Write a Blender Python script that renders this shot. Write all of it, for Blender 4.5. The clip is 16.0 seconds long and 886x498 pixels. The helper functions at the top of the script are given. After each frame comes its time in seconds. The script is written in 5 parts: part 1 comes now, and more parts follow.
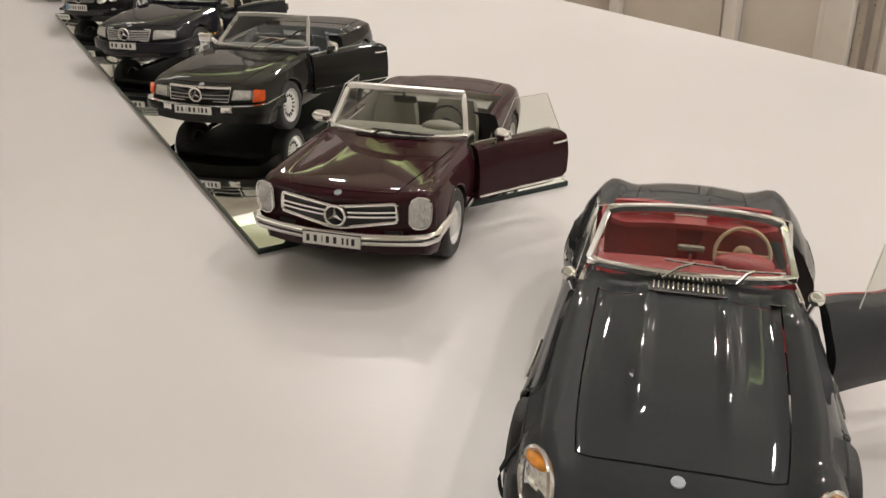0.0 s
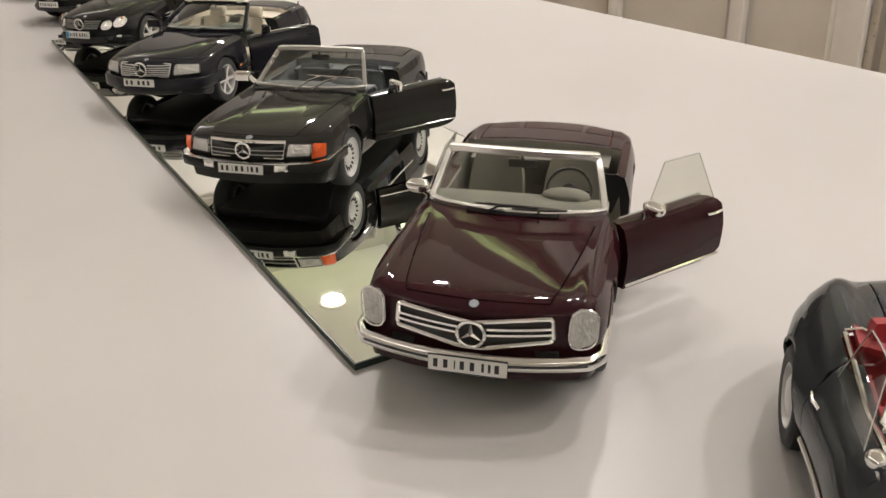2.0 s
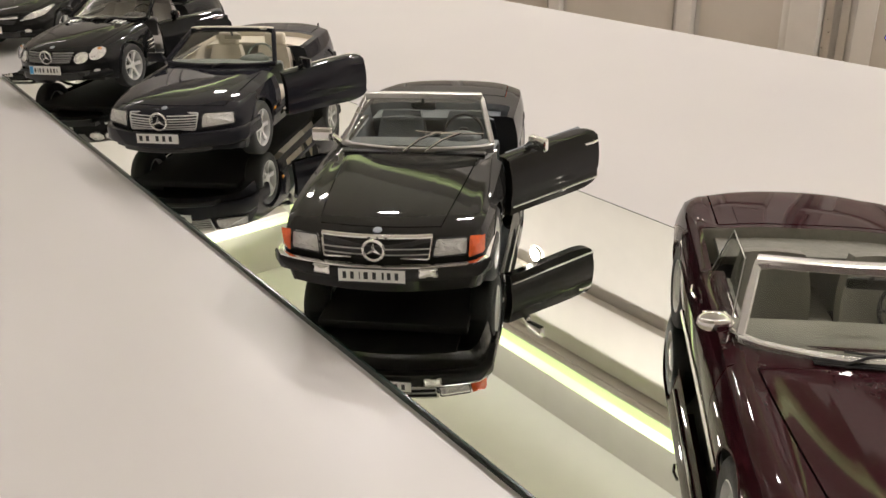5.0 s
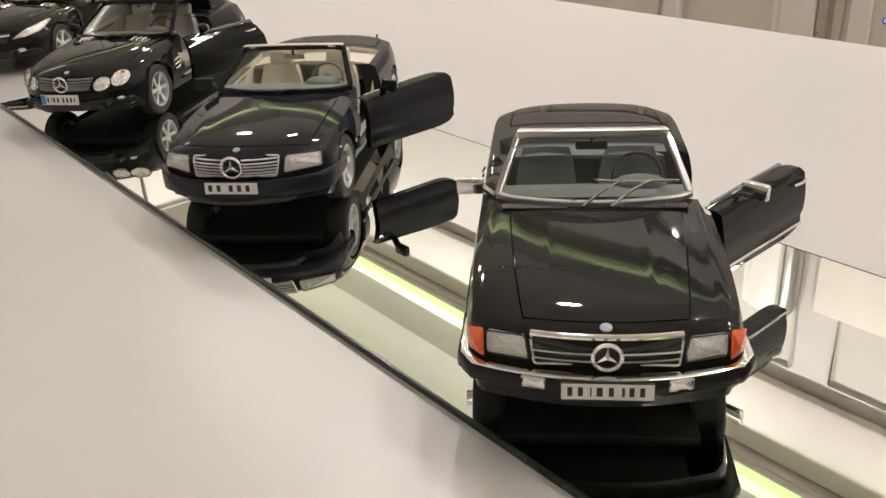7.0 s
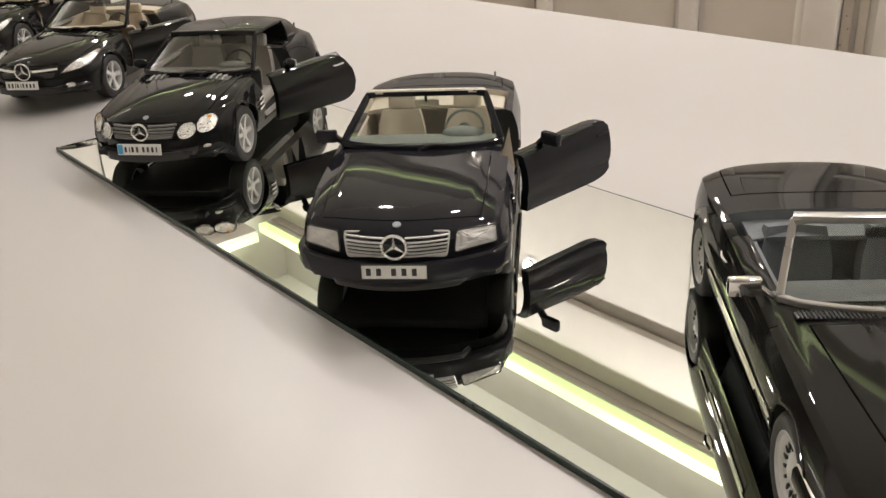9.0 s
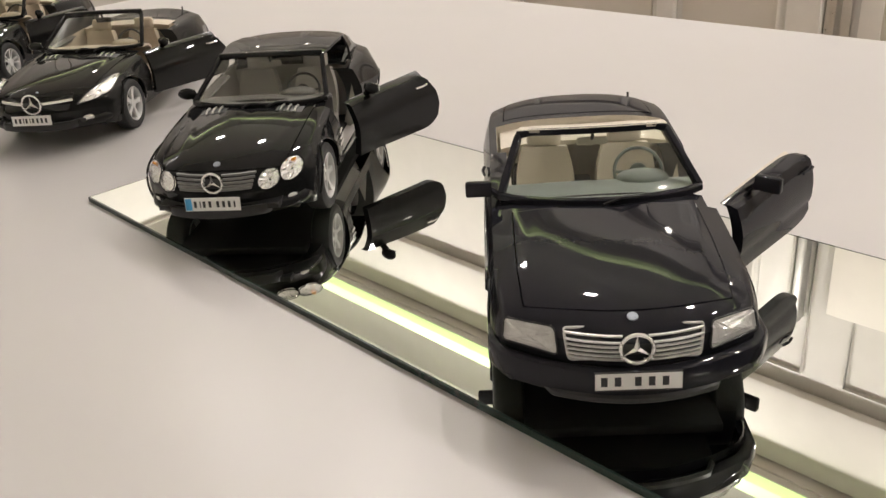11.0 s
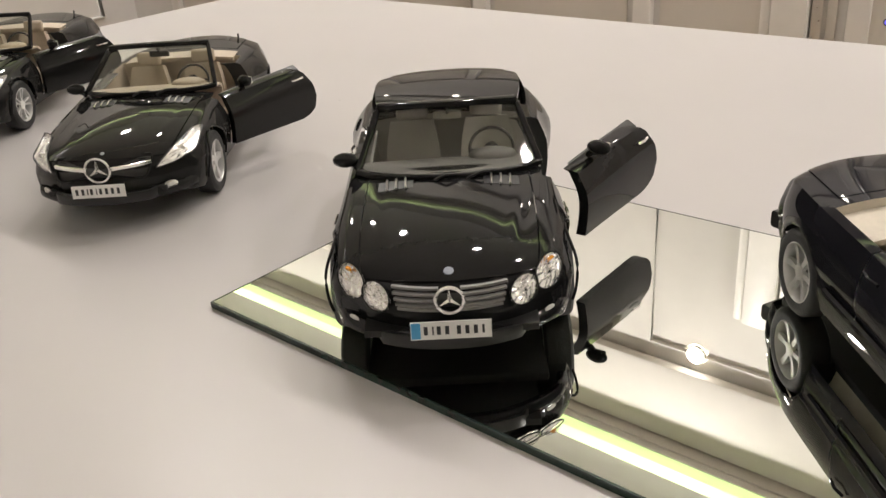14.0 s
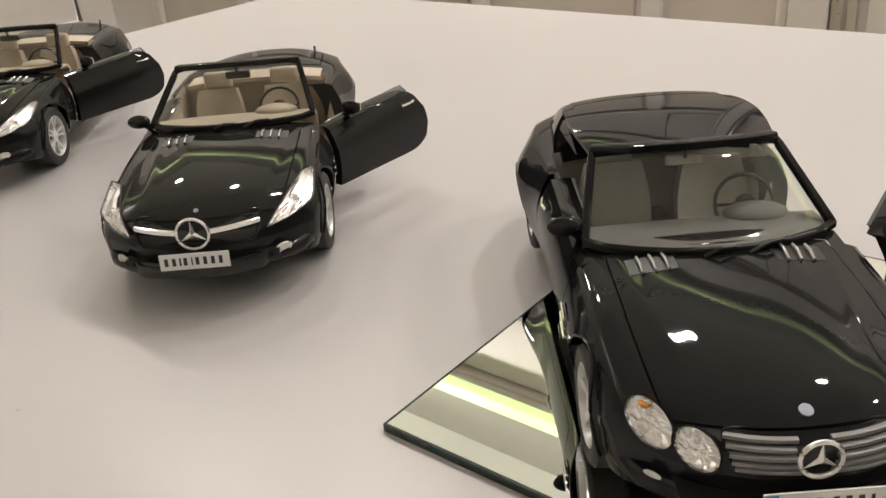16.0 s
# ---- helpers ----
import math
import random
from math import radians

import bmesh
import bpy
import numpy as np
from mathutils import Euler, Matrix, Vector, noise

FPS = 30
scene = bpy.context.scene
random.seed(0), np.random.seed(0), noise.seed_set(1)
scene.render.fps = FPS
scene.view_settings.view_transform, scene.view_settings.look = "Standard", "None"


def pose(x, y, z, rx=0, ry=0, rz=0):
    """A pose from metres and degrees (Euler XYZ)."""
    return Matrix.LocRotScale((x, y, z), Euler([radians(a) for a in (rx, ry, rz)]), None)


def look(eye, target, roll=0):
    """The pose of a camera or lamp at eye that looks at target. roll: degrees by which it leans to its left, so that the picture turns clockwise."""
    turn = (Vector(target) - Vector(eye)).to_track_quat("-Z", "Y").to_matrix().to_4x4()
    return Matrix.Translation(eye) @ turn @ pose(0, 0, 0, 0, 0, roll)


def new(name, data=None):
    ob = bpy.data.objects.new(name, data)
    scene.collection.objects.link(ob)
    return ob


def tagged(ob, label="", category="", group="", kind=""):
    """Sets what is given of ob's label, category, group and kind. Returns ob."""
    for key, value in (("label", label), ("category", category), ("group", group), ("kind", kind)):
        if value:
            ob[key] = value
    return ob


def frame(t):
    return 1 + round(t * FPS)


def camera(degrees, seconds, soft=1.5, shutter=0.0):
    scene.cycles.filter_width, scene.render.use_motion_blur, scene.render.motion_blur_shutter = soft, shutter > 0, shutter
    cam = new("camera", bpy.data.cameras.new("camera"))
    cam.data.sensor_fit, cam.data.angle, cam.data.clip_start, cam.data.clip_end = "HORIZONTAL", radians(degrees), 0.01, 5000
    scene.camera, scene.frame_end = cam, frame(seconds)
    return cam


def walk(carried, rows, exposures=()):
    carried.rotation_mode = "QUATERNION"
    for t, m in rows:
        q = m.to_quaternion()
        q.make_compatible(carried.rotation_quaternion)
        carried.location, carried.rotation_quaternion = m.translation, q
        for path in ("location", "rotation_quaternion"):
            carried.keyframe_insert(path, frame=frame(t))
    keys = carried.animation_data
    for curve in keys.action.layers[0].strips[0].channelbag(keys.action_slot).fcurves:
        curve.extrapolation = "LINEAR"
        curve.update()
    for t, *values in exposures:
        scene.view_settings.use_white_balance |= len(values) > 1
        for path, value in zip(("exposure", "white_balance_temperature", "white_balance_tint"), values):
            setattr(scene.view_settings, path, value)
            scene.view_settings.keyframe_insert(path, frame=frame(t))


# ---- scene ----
cam = camera(53.6, 16.0)
PATH = [
    (0, (0.408, -0.112, 0.19), (-1.187, 0.752, -0.652), -0.8),
    (0.5, (0.381, -0.116, 0.191), (-1.212, 0.753, -0.651), -0.7),
    (1, (0.356, -0.115, 0.195), (-1.242, 0.742, -0.651), -1.5),
    (1.5, (0.319, -0.114, 0.194), (-1.273, 0.757, -0.647), -1.7),
    (2, (0.284, -0.118, 0.192), (-1.295, 0.778, -0.648), -1.7),
    (2.5, (0.253, -0.126, 0.189), (-1.306, 0.804, -0.651), -1.6),
    (3, (0.216, -0.133, 0.188), (-1.315, 0.838, -0.656), -1.5),
    (3.5, (0.182, -0.139, 0.183), (-1.332, 0.86, -0.659), -1.6),
    (4, (0.149, -0.142, 0.189), (-1.353, 0.872, -0.658), -1.6),
    (4.2, (0.139, -0.143, 0.188), (-1.362, 0.878, -0.652), -1.6),
    (6.3, (0.012, -0.158, 0.19), (-1.407, 0.952, -0.679), -2.4),
    (6.5, (-0.001, -0.16, 0.19), (-1.423, 0.95, -0.675), -2.6),
    (7, (-0.04, -0.158, 0.185), (-1.456, 0.957, -0.681), -3.2),
    (7.5, (-0.075, -0.158, 0.19), (-1.485, 0.962, -0.68), -3.5),
    (8, (-0.102, -0.163, 0.193), (-1.506, 0.957, -0.685), -3.9),
    (8.5, (-0.126, -0.168, 0.199), (-1.522, 0.963, -0.68), -3.8),
    (9, (-0.162, -0.177, 0.191), (-1.56, 0.971, -0.661), -3.3),
    (9.2, (-0.177, -0.178, 0.192), (-1.574, 0.959, -0.677), -3.9),
    (11.3, (-0.32, -0.189, 0.191), (-1.622, 1.055, -0.681), -3.9),
    (11.5, (-0.333, -0.193, 0.189), (-1.625, 1.069, -0.669), -3.4),
    (12, (-0.36, -0.193, 0.196), (-1.636, 1.079, -0.673), -3.9),
    (12.5, (-0.401, -0.201, 0.196), (-1.656, 1.1, -0.66), -3.4),
    (13, (-0.441, -0.195, 0.197), (-1.688, 1.114, -0.659), -3.9),
    (13.5, (-0.471, -0.194, 0.198), (-1.701, 1.128, -0.664), -4.1),
    (14, (-0.501, -0.188, 0.187), (-1.71, 1.148, -0.683), -4.2),
    (14.5, (-0.541, -0.181, 0.187), (-1.741, 1.159, -0.689), -4.7),
    (15, (-0.578, -0.179, 0.179), (-1.768, 1.17, -0.696), -4.8),
    (15.5, (-0.611, -0.172, 0.174), (-1.792, 1.185, -0.7), -4.7),
    (16, (-0.643, -0.164, 0.178), (-1.808, 1.204, -0.701), -4.8),
]
walk(cam, [(t, look(eye, target, roll)) for t, eye, target, roll in PATH])

# ---- world and room light ----
world = bpy.data.worlds.new("room_air")
scene.world = world
world.use_nodes = True
world.node_tree.nodes["Background"].inputs[0].default_value = (0.9, 0.82, 0.72, 1)
world.node_tree.nodes["Background"].inputs[1].default_value = 0.05

FLOOR, CEIL = -0.76, 2.3
WALL_Y, WALL_X = 2.25, -4.7
TABLE_Z = -0.003


def lamp(name, x, y, z, watts, size, color=(1.0, 0.925, 0.89)):
    data = bpy.data.lights.new(name, "AREA")
    data.shape, data.size, data.energy, data.color = "DISK", size, watts, color
    data.spread = math.radians(150)
    ob = new(name, data)
    ob.matrix_world = pose(x, y, z)
    return ob


# unseen row of ceiling lamps, added as main light for the far side
UNSEEN_SPOTS = [(-4.1, 1.6), (-2.9, 1.6), (-1.7, 1.6), (-0.5, 1.6), (0.7, 1.6), (1.9, 1.6)]
for sx, sy in UNSEEN_SPOTS:
    lamp("unseen_ceiling_light", sx, sy, CEIL - 0.03, 18.0, 0.12)


def cove_fill_lamp(length, watts, m):
    data = bpy.data.lights.new("cove_fill_light", "AREA")
    data.shape, data.size, data.size_y, data.energy, data.color = "RECTANGLE", length, 0.03, watts, (1.0, 0.925, 0.95)
    new("cove_fill_light", data).matrix_world = m


cove_fill_lamp(7.4, 7.0, pose(-0.85, 2.145, 1.935, 140, 0, 0))
# uplights added on the other three walls, out of view, to soften the shadows
cove_fill_lamp(7.4, 40.0, pose(-0.85, -2.895, 1.935, 160, 0, 0))
cove_fill_lamp(4.8, 25.0, pose(-4.6, -0.4, 1.935, 0, 160, 90))
cove_fill_lamp(4.8, 25.0, pose(2.9, -0.4, 1.935, 0, 200, 90))


# ---- materials ----
def nodes_of(name):
    m = bpy.data.materials.new(name)
    m.use_nodes = True
    return m, m.node_tree.nodes, m.node_tree.links, m.node_tree.nodes["Principled BSDF"]


def rgb(c):
    return (c[0], c[1], c[2], 1.0)


def surface(name, color, rough=0.5, metal=0.0, vary=0.12, scale=60.0, bump=0.0, bump_scale=300.0, coat=0.0, spec=0.5, rough_vary=0.1, second=8.0):
    """A surface with two scales of variation in colour and gloss, and fine relief."""
    m, n, l, b = nodes_of(name)
    tc = n.new("ShaderNodeTexCoord")
    fine, wide = n.new("ShaderNodeTexNoise"), n.new("ShaderNodeTexNoise")
    fine.inputs["Scale"].default_value, wide.inputs["Scale"].default_value = scale, second
    fine.inputs["Detail"].default_value = wide.inputs["Detail"].default_value = 4
    mix = n.new("ShaderNodeMath")
    mix.operation = "ADD"
    l.new(tc.outputs["Object"], fine.inputs["Vector"]), l.new(tc.outputs["Object"], wide.inputs["Vector"])
    l.new(fine.outputs["Fac"], mix.inputs[0]), l.new(wide.outputs["Fac"], mix.inputs[1])
    ramp = n.new("ShaderNodeMapRange")
    ramp.inputs["From Min"].default_value, ramp.inputs["From Max"].default_value = 0.6, 1.4
    ramp.inputs["To Min"].default_value, ramp.inputs["To Max"].default_value = 1 - vary, 1 + vary
    l.new(mix.outputs[0], ramp.inputs["Value"])
    tint = n.new("ShaderNodeVectorMath")
    tint.operation = "SCALE"
    tint.inputs[0].default_value = color
    l.new(ramp.outputs[0], tint.inputs["Scale"]), l.new(tint.outputs[0], b.inputs["Base Color"])
    rr = n.new("ShaderNodeMapRange")
    rr.inputs["From Min"].default_value, rr.inputs["From Max"].default_value = 0.3, 0.7
    rr.inputs["To Min"].default_value, rr.inputs["To Max"].default_value = rough * (1 - rough_vary), rough * (1 + rough_vary)
    l.new(wide.outputs["Fac"], rr.inputs["Value"]), l.new(rr.outputs[0], b.inputs["Roughness"])
    b.inputs["Metallic"].default_value = metal
    b.inputs["Specular IOR Level"].default_value = spec
    if coat:
        b.inputs["Coat Weight"].default_value, b.inputs["Coat Roughness"].default_value = coat, 0.03
        b.inputs["Coat IOR"].default_value = 1.4
    if bump:
        nb, bp = n.new("ShaderNodeTexNoise"), n.new("ShaderNodeBump")
        nb.inputs["Scale"].default_value, bp.inputs["Strength"].default_value = bump_scale, bump
        bp.inputs["Distance"].default_value = 0.001
        l.new(tc.outputs["Object"], nb.inputs["Vector"])
        l.new(nb.outputs["Fac"], bp.inputs["Height"]), l.new(bp.outputs["Normal"], b.inputs["Normal"])
    return m


def glow(name, color, strength):
    m, n, l, b = nodes_of(name)
    b.inputs["Base Color"].default_value = rgb(color)
    b.inputs["Emission Color"].default_value, b.inputs["Emission Strength"].default_value = rgb(color), strength
    return m


def glass(name, color=(1, 1, 1), tint=0.12):
    """A thin clear pane: mostly see-through, with a mirror-like film that grows towards grazing views."""
    m, n, l, b = nodes_of(name)
    n.remove(b)
    tr, gl, mix, lw, pw, ad = (n.new("ShaderNode" + k) for k in ("BsdfTransparent", "BsdfGlossy", "MixShader", "LayerWeight", "Math", "Math"))
    tr.inputs[0].default_value = rgb([c * (1 - tint) for c in color])
    gl.inputs["Roughness"].default_value = 0.02
    lw.inputs["Blend"].default_value = 0.5
    pw.operation, ad.operation = "POWER", "MULTIPLY_ADD"
    pw.inputs[1].default_value, ad.inputs[1].default_value, ad.inputs[2].default_value = 3.5, 0.7, 0.035
    l.new(lw.outputs["Facing"], pw.inputs[0]), l.new(pw.outputs[0], ad.inputs[0]), l.new(ad.outputs[0], mix.inputs[0])
    l.new(tr.outputs[0], mix.inputs[1]), l.new(gl.outputs[0], mix.inputs[2])
    l.new(mix.outputs[0], n["Material Output"].inputs[0])
    return m


def paint(name, color):
    return surface(name, color, rough=0.5, vary=0.08, scale=900, second=40, coat=0.7, bump=0.004, bump_scale=180, rough_vary=0.2, spec=0.0)


M_WHITE = surface("table_laminate", (0.57, 0.549, 0.537), spec=0.5, rough=0.32, vary=0.05, scale=6, second=1.8, bump=0.02, bump_scale=500, rough_vary=0.04)


def speckle(m, scale, size, dark):
    """Sparse small specks of dirt on a surface."""
    n, l = m.node_tree.nodes, m.node_tree.links
    b = n["Principled BSDF"]
    old = b.inputs["Base Color"].links[0].from_socket
    tc, vo, lt, mx = n.new("ShaderNodeTexCoord"), n.new("ShaderNodeTexVoronoi"), n.new("ShaderNodeMapRange"), n.new("ShaderNodeMix")
    vo.inputs["Scale"].default_value = scale
    lt.inputs["From Min"].default_value, lt.inputs["From Max"].default_value = size, size * 0.4
    mx.data_type = "RGBA"
    l.new(tc.outputs["Object"], vo.inputs["Vector"]), l.new(vo.outputs["Distance"], lt.inputs["Value"])
    l.new(lt.outputs[0], mx.inputs[0]), l.new(old, mx.inputs[6])
    mx.inputs[7].default_value = rgb(dark)
    l.new(mx.outputs[2], b.inputs["Base Color"])


speckle(M_WHITE, 9.0, 0.012, (0.42, 0.4, 0.38))
M_MIRROR = surface("mirror_silver", (0.8, 0.82, 0.78), rough=0.012, metal=1.0, vary=0.02, scale=20)
M_MIRROR_EDGE = surface("mirror_edge_glass", (0.02, 0.035, 0.03), rough=0.15, vary=0.3, scale=200)
M_WALL = surface("wall_paint", (0.6, 0.575, 0.54), rough=0.6, vary=0.04, scale=12, second=1.5, bump=0.05, bump_scale=120)
M_PANEL = surface("panel_paint", (0.6, 0.56, 0.5), rough=0.55, vary=0.06, scale=10, second=1.3, bump=0.04, bump_scale=120)
M_CORNICE = surface("cornice_paint", (0.64, 0.61, 0.57), rough=0.6, vary=0.05, scale=10, second=1.5)
M_TRIM = surface("trim_paint", (0.7, 0.675, 0.635), rough=0.4, vary=0.04, scale=30, second=3)
M_CEIL = surface("ceiling_paint", (0.78, 0.765, 0.74), rough=0.8, vary=0.03, scale=8, second=1)
M_FLOOR = surface("floor_boards", (0.3, 0.24, 0.18), rough=0.4, vary=0.25, scale=14, second=2)
M_STRIP = glow("led_strip", (0.8, 1.0, 0.45), 0.9)
M_LED = glow("blue_led", (0.12, 0.1, 1.0), 3.0)
M_LAMP = glow("lamp_disc", (1.0, 0.92, 0.82), 60.0)
M_DOWN = glow("unseen_downlight_disc", (1.0, 0.88, 0.74), 3.0)
M_CHROME = surface("chrome", (0.82, 0.81, 0.79), rough=0.07, metal=1.0, vary=0.05, scale=150, second=30, rough_vary=0.4)
M_SILVER = surface("silver_plastic", (0.52, 0.51, 0.49), rough=0.3, metal=0.85, vary=0.08, scale=200, second=40)
M_RIM = surface("rim_paint", (0.62, 0.615, 0.6), rough=0.3, metal=0.25, vary=0.1, scale=200, second=40, coat=0.3)
M_STAR = surface("star_chrome", (0.8, 0.79, 0.77), rough=0.2, metal=0.8, vary=0.05, scale=200)
M_SLAT = surface("slat_grey", (0.2, 0.197, 0.192), rough=0.45, metal=0.2, vary=0.1, scale=200)
M_RUBBER = surface("tyre_rubber", (0.016, 0.016, 0.016), rough=0.6, vary=0.3, scale=300, second=60, bump=0.2, bump_scale=900)
M_BLACK = surface("black_plastic", (0.012, 0.012, 0.012), rough=0.38, vary=0.2, scale=300, second=60, bump=0.05, bump_scale=800)
M_VOID = surface("dark_underside", (0.008, 0.008, 0.008), rough=0.7, vary=0.2)
M_LENS = glass("lamp_glass", (1, 1, 1), 0.01)
M_PANE = glass("window_glass", (0.95, 0.96, 0.93), 0.03)
M_REFLECTOR = surface("lamp_reflector", (0.92, 0.91, 0.89), rough=0.2, metal=0.8, vary=0.15, scale=500, second=200, bump=0.3, bump_scale=220)
M_HAZE = surface("lamp_glass_haze", (0.66, 0.65, 0.63), rough=0.2, metal=0.1, vary=0.15, scale=500, second=200, bump=0.4, bump_scale=350, coat=0.8)
M_ORANGE = surface("orange_lens", (0.75, 0.11, 0.02), rough=0.12, vary=0.15, scale=600, second=200, coat=0.6, bump=0.3, bump_scale=900)
M_AMBER = surface("amber_lens", (0.72, 0.28, 0.03), rough=0.12, vary=0.15, scale=600, second=200, coat=0.6, bump=0.3, bump_scale=900)
M_PLATE = surface("plate_white", (0.76, 0.75, 0.72), rough=0.4, vary=0.04, scale=300, second=60)
M_INK = surface("plate_ink", (0.02, 0.02, 0.022), rough=0.5, vary=0.1)
M_BLUE = surface("plate_blue", (0.06, 0.3, 0.55), rough=0.4, vary=0.08)
M_EMBLEM = surface("emblem_enamel", (0.34, 0.37, 0.42), rough=0.35, metal=0.3, vary=0.2, scale=900)


# ---- mesh helpers ----
def link(name, verts, faces, material, parent=None, label="", smooth=True, sharp=40):
    me = bpy.data.meshes.new(name)
    me.from_pydata([tuple(v) for v in verts], [], faces)
    me.materials.append(material)
    bm = bmesh.new()
    bm.from_mesh(me)
    bmesh.ops.recalc_face_normals(bm, faces=bm.faces)
    for e in bm.edges:
        e.smooth = not (len(e.link_faces) == 2 and e.calc_face_angle() > radians(sharp))
    for p in bm.faces:
        p.smooth = smooth
    bm.to_mesh(me)
    bm.free()
    ob = new(name, me)
    if parent:
        ob.parent = parent
    if label:
        ob["label"] = label
    return ob


class Mesh:
    """Vertices and faces gathered into one mesh."""

    def __init__(self):
        self.v, self.f = [], []

    def add(self, verts, faces):
        k = len(self.v)
        self.v += [Vector(p) for p in verts]
        self.f += [[k + i for i in q] for q in faces]
        return self

    def grid(self, rows, closed_u=False, closed_v=False):
        h, w = len(rows), len(rows[0])
        faces = []
        for i in range(h - (0 if closed_v else 1)):
            for j in range(w - (0 if closed_u else 1)):
                i2, j2 = (i + 1) % h, (j + 1) % w
                faces.append([i * w + j, i * w + j2, i2 * w + j2, i2 * w + j])
        return self.add([p for r in rows for p in r], faces)

    def solid(self, rows, offset):
        """A sheet of some thickness: the grid, its copy moved by offset (a vector or a function of the point), and the rim."""
        back = [[Vector(p) + (offset(p) if callable(offset) else Vector(offset)) for p in r] for r in rows]
        h, w = len(rows), len(rows[0])
        self.grid(rows)
        a = len(self.v) - h * w
        self.grid([r[::-1] for r in back])
        b = len(self.v) - h * w
        ring = [(0, j) for j in range(w)] + [(i, w - 1) for i in range(1, h)] + [(h - 1, j) for j in range(w - 2, -1, -1)] + [(i, 0) for i in range(h - 2, 0, -1)]
        for (i, j), (k, m) in zip(ring, ring[1:] + ring[:1]):
            self.f.append([a + i * w + j, b + i * w + (w - 1 - j), b + k * w + (w - 1 - m), a + k * w + m])
        return self

    def tube(self, path, rx, rz=None, n=8, closed=False, square=False):
        """A bar along a path; rx across it, rz upwards."""
        rz = rz or rx
        path = [Vector(p) for p in path]
        rows = []
        for i, p in enumerate(path):
            a = path[i - 1] if (i or closed) else path[i]
            b = path[(i + 1) % len(path)] if (i + 1 < len(path) or closed) else path[i]
            d = (b - a).normalized()
            up = Vector((0, 0, 1)) if abs(d.z) < 0.9 else Vector((0, 1, 0))
            side = d.cross(up).normalized()
            up = side.cross(d)
            ring = []
            for k in range(n):
                t = 2 * math.pi * (k + 0.5) / n
                c, s = math.cos(t), math.sin(t)
                if square:
                    c, s = math.copysign(abs(c) ** 0.45, c), math.copysign(abs(s) ** 0.45, s)
                ring.append(p + side * c * rx + up * s * rz)
            rows.append(ring)
        k = len(self.v)
        self.grid(rows, closed_u=True, closed_v=closed)
        if not closed:
            self.f += [[k + i for i in range(n)], [k + (len(rows) - 1) * n + i for i in range(n)]]
        return self

    def lathe(self, profile, centre, axis=(1, 0, 0), n=32):
        """A turned form about an axis: profile of (along, radius)."""
        c, ax = Vector(centre), Vector(axis).normalized()
        u = ax.orthogonal().normalized()
        w = ax.cross(u)
        rows = [[c + ax * a + (u * math.cos(2 * math.pi * k / n) + w * math.sin(2 * math.pi * k / n)) * r for k in range(n)] for a, r in profile]
        return self.grid(rows, closed_u=True)

    def box(self, centre, size, bevel=0.0, turn=(0, 0, 0), segments=2):
        bm = bmesh.new()
        bmesh.ops.create_cube(bm, size=1)
        bmesh.ops.scale(bm, vec=size, verts=bm.verts)
        if bevel:
            bmesh.ops.bevel(bm, geom=list(bm.edges), offset=bevel, segments=segments, profile=0.5, affect="EDGES")
        m = pose(*centre, *turn)
        bm.verts.ensure_lookup_table()
        self.add([m @ v.co for v in bm.verts], [[v.index for v in q.verts] for q in bm.faces])
        bm.free()
        return self

    def ball(self, centre, size, n=14, turn=(0, 0, 0)):
        m = pose(*centre, *turn)
        rows = []
        for i in range(n + 1):
            a = math.pi * min(max(i / n, 0.004), 0.996)
            rows.append([m @ Vector((size[0] * math.sin(a) * math.cos(2 * math.pi * k / (2 * n)), size[1] * math.sin(a) * math.sin(2 * math.pi * k / (2 * n)), size[2] * math.cos(a))) for k in range(2 * n)])
        return self.grid(rows, closed_u=True)

    def out(self, name, material, parent=None, label="", **kw):
        return link(name, self.v, self.f, material, parent, label, **kw)


def K(points):
    """Full-size metres to the 1:18 model."""
    return [Vector(p) / 18.0 for p in points]


class Model(Mesh):
    """A mesh in full-size metres of the car that is linked at 1:18."""

    def out(self, name, material, parent=None, label="", **kw):
        return link(name, [p / 18.0 for p in self.v], self.f, material, parent, label, **kw)


def curve_of(table):
    """A smooth curve through a few (y, value) pairs, with no overshoot."""
    xs, ys = np.array([p[0] for p in table], float), np.array([p[1] for p in table], float)
    h, d = np.diff(xs), np.diff(ys) / np.diff(xs)
    m = np.zeros(len(xs))
    m[0], m[-1] = d[0], d[-1]
    for k in range(1, len(xs) - 1):
        if d[k - 1] * d[k] > 0:
            w1, w2 = 2 * h[k] + h[k - 1], h[k] + 2 * h[k - 1]
            m[k] = (w1 + w2) / (w1 / d[k - 1] + w2 / d[k])

    def one(y):
        y = min(max(y, xs[0]), xs[-1])
        k = min(int(np.searchsorted(xs, y, "right")) - 1, len(xs) - 2)
        t = (y - xs[k]) / h[k]
        return (1 + 2 * t) * (1 - t) ** 2 * ys[k] + t * (1 - t) ** 2 * h[k] * m[k] + t * t * (3 - 2 * t) * ys[k + 1] + t * t * (t - 1) * h[k] * m[k + 1]

    end = xs[-1]
    runs = []
    for a, e in ((0.3, 2.3), (2.9, end - 0.35)):
        t = np.linspace(a, e, 40)
        runs.append((a, e, np.polyfit(t, [one(v) for v in t], 3)))

    def f(y):
        v = 0.25 * one(y - 0.02) + 0.5 * one(y) + 0.25 * one(y + 0.02)
        for a, e, p in runs:
            w = smooth(a - 0.12, a + 0.3, y) * (1 - smooth(e - 0.2, e + 0.2, y))
            v = v * (1 - w) + float(np.polyval(p, y)) * w
        return v

    return f


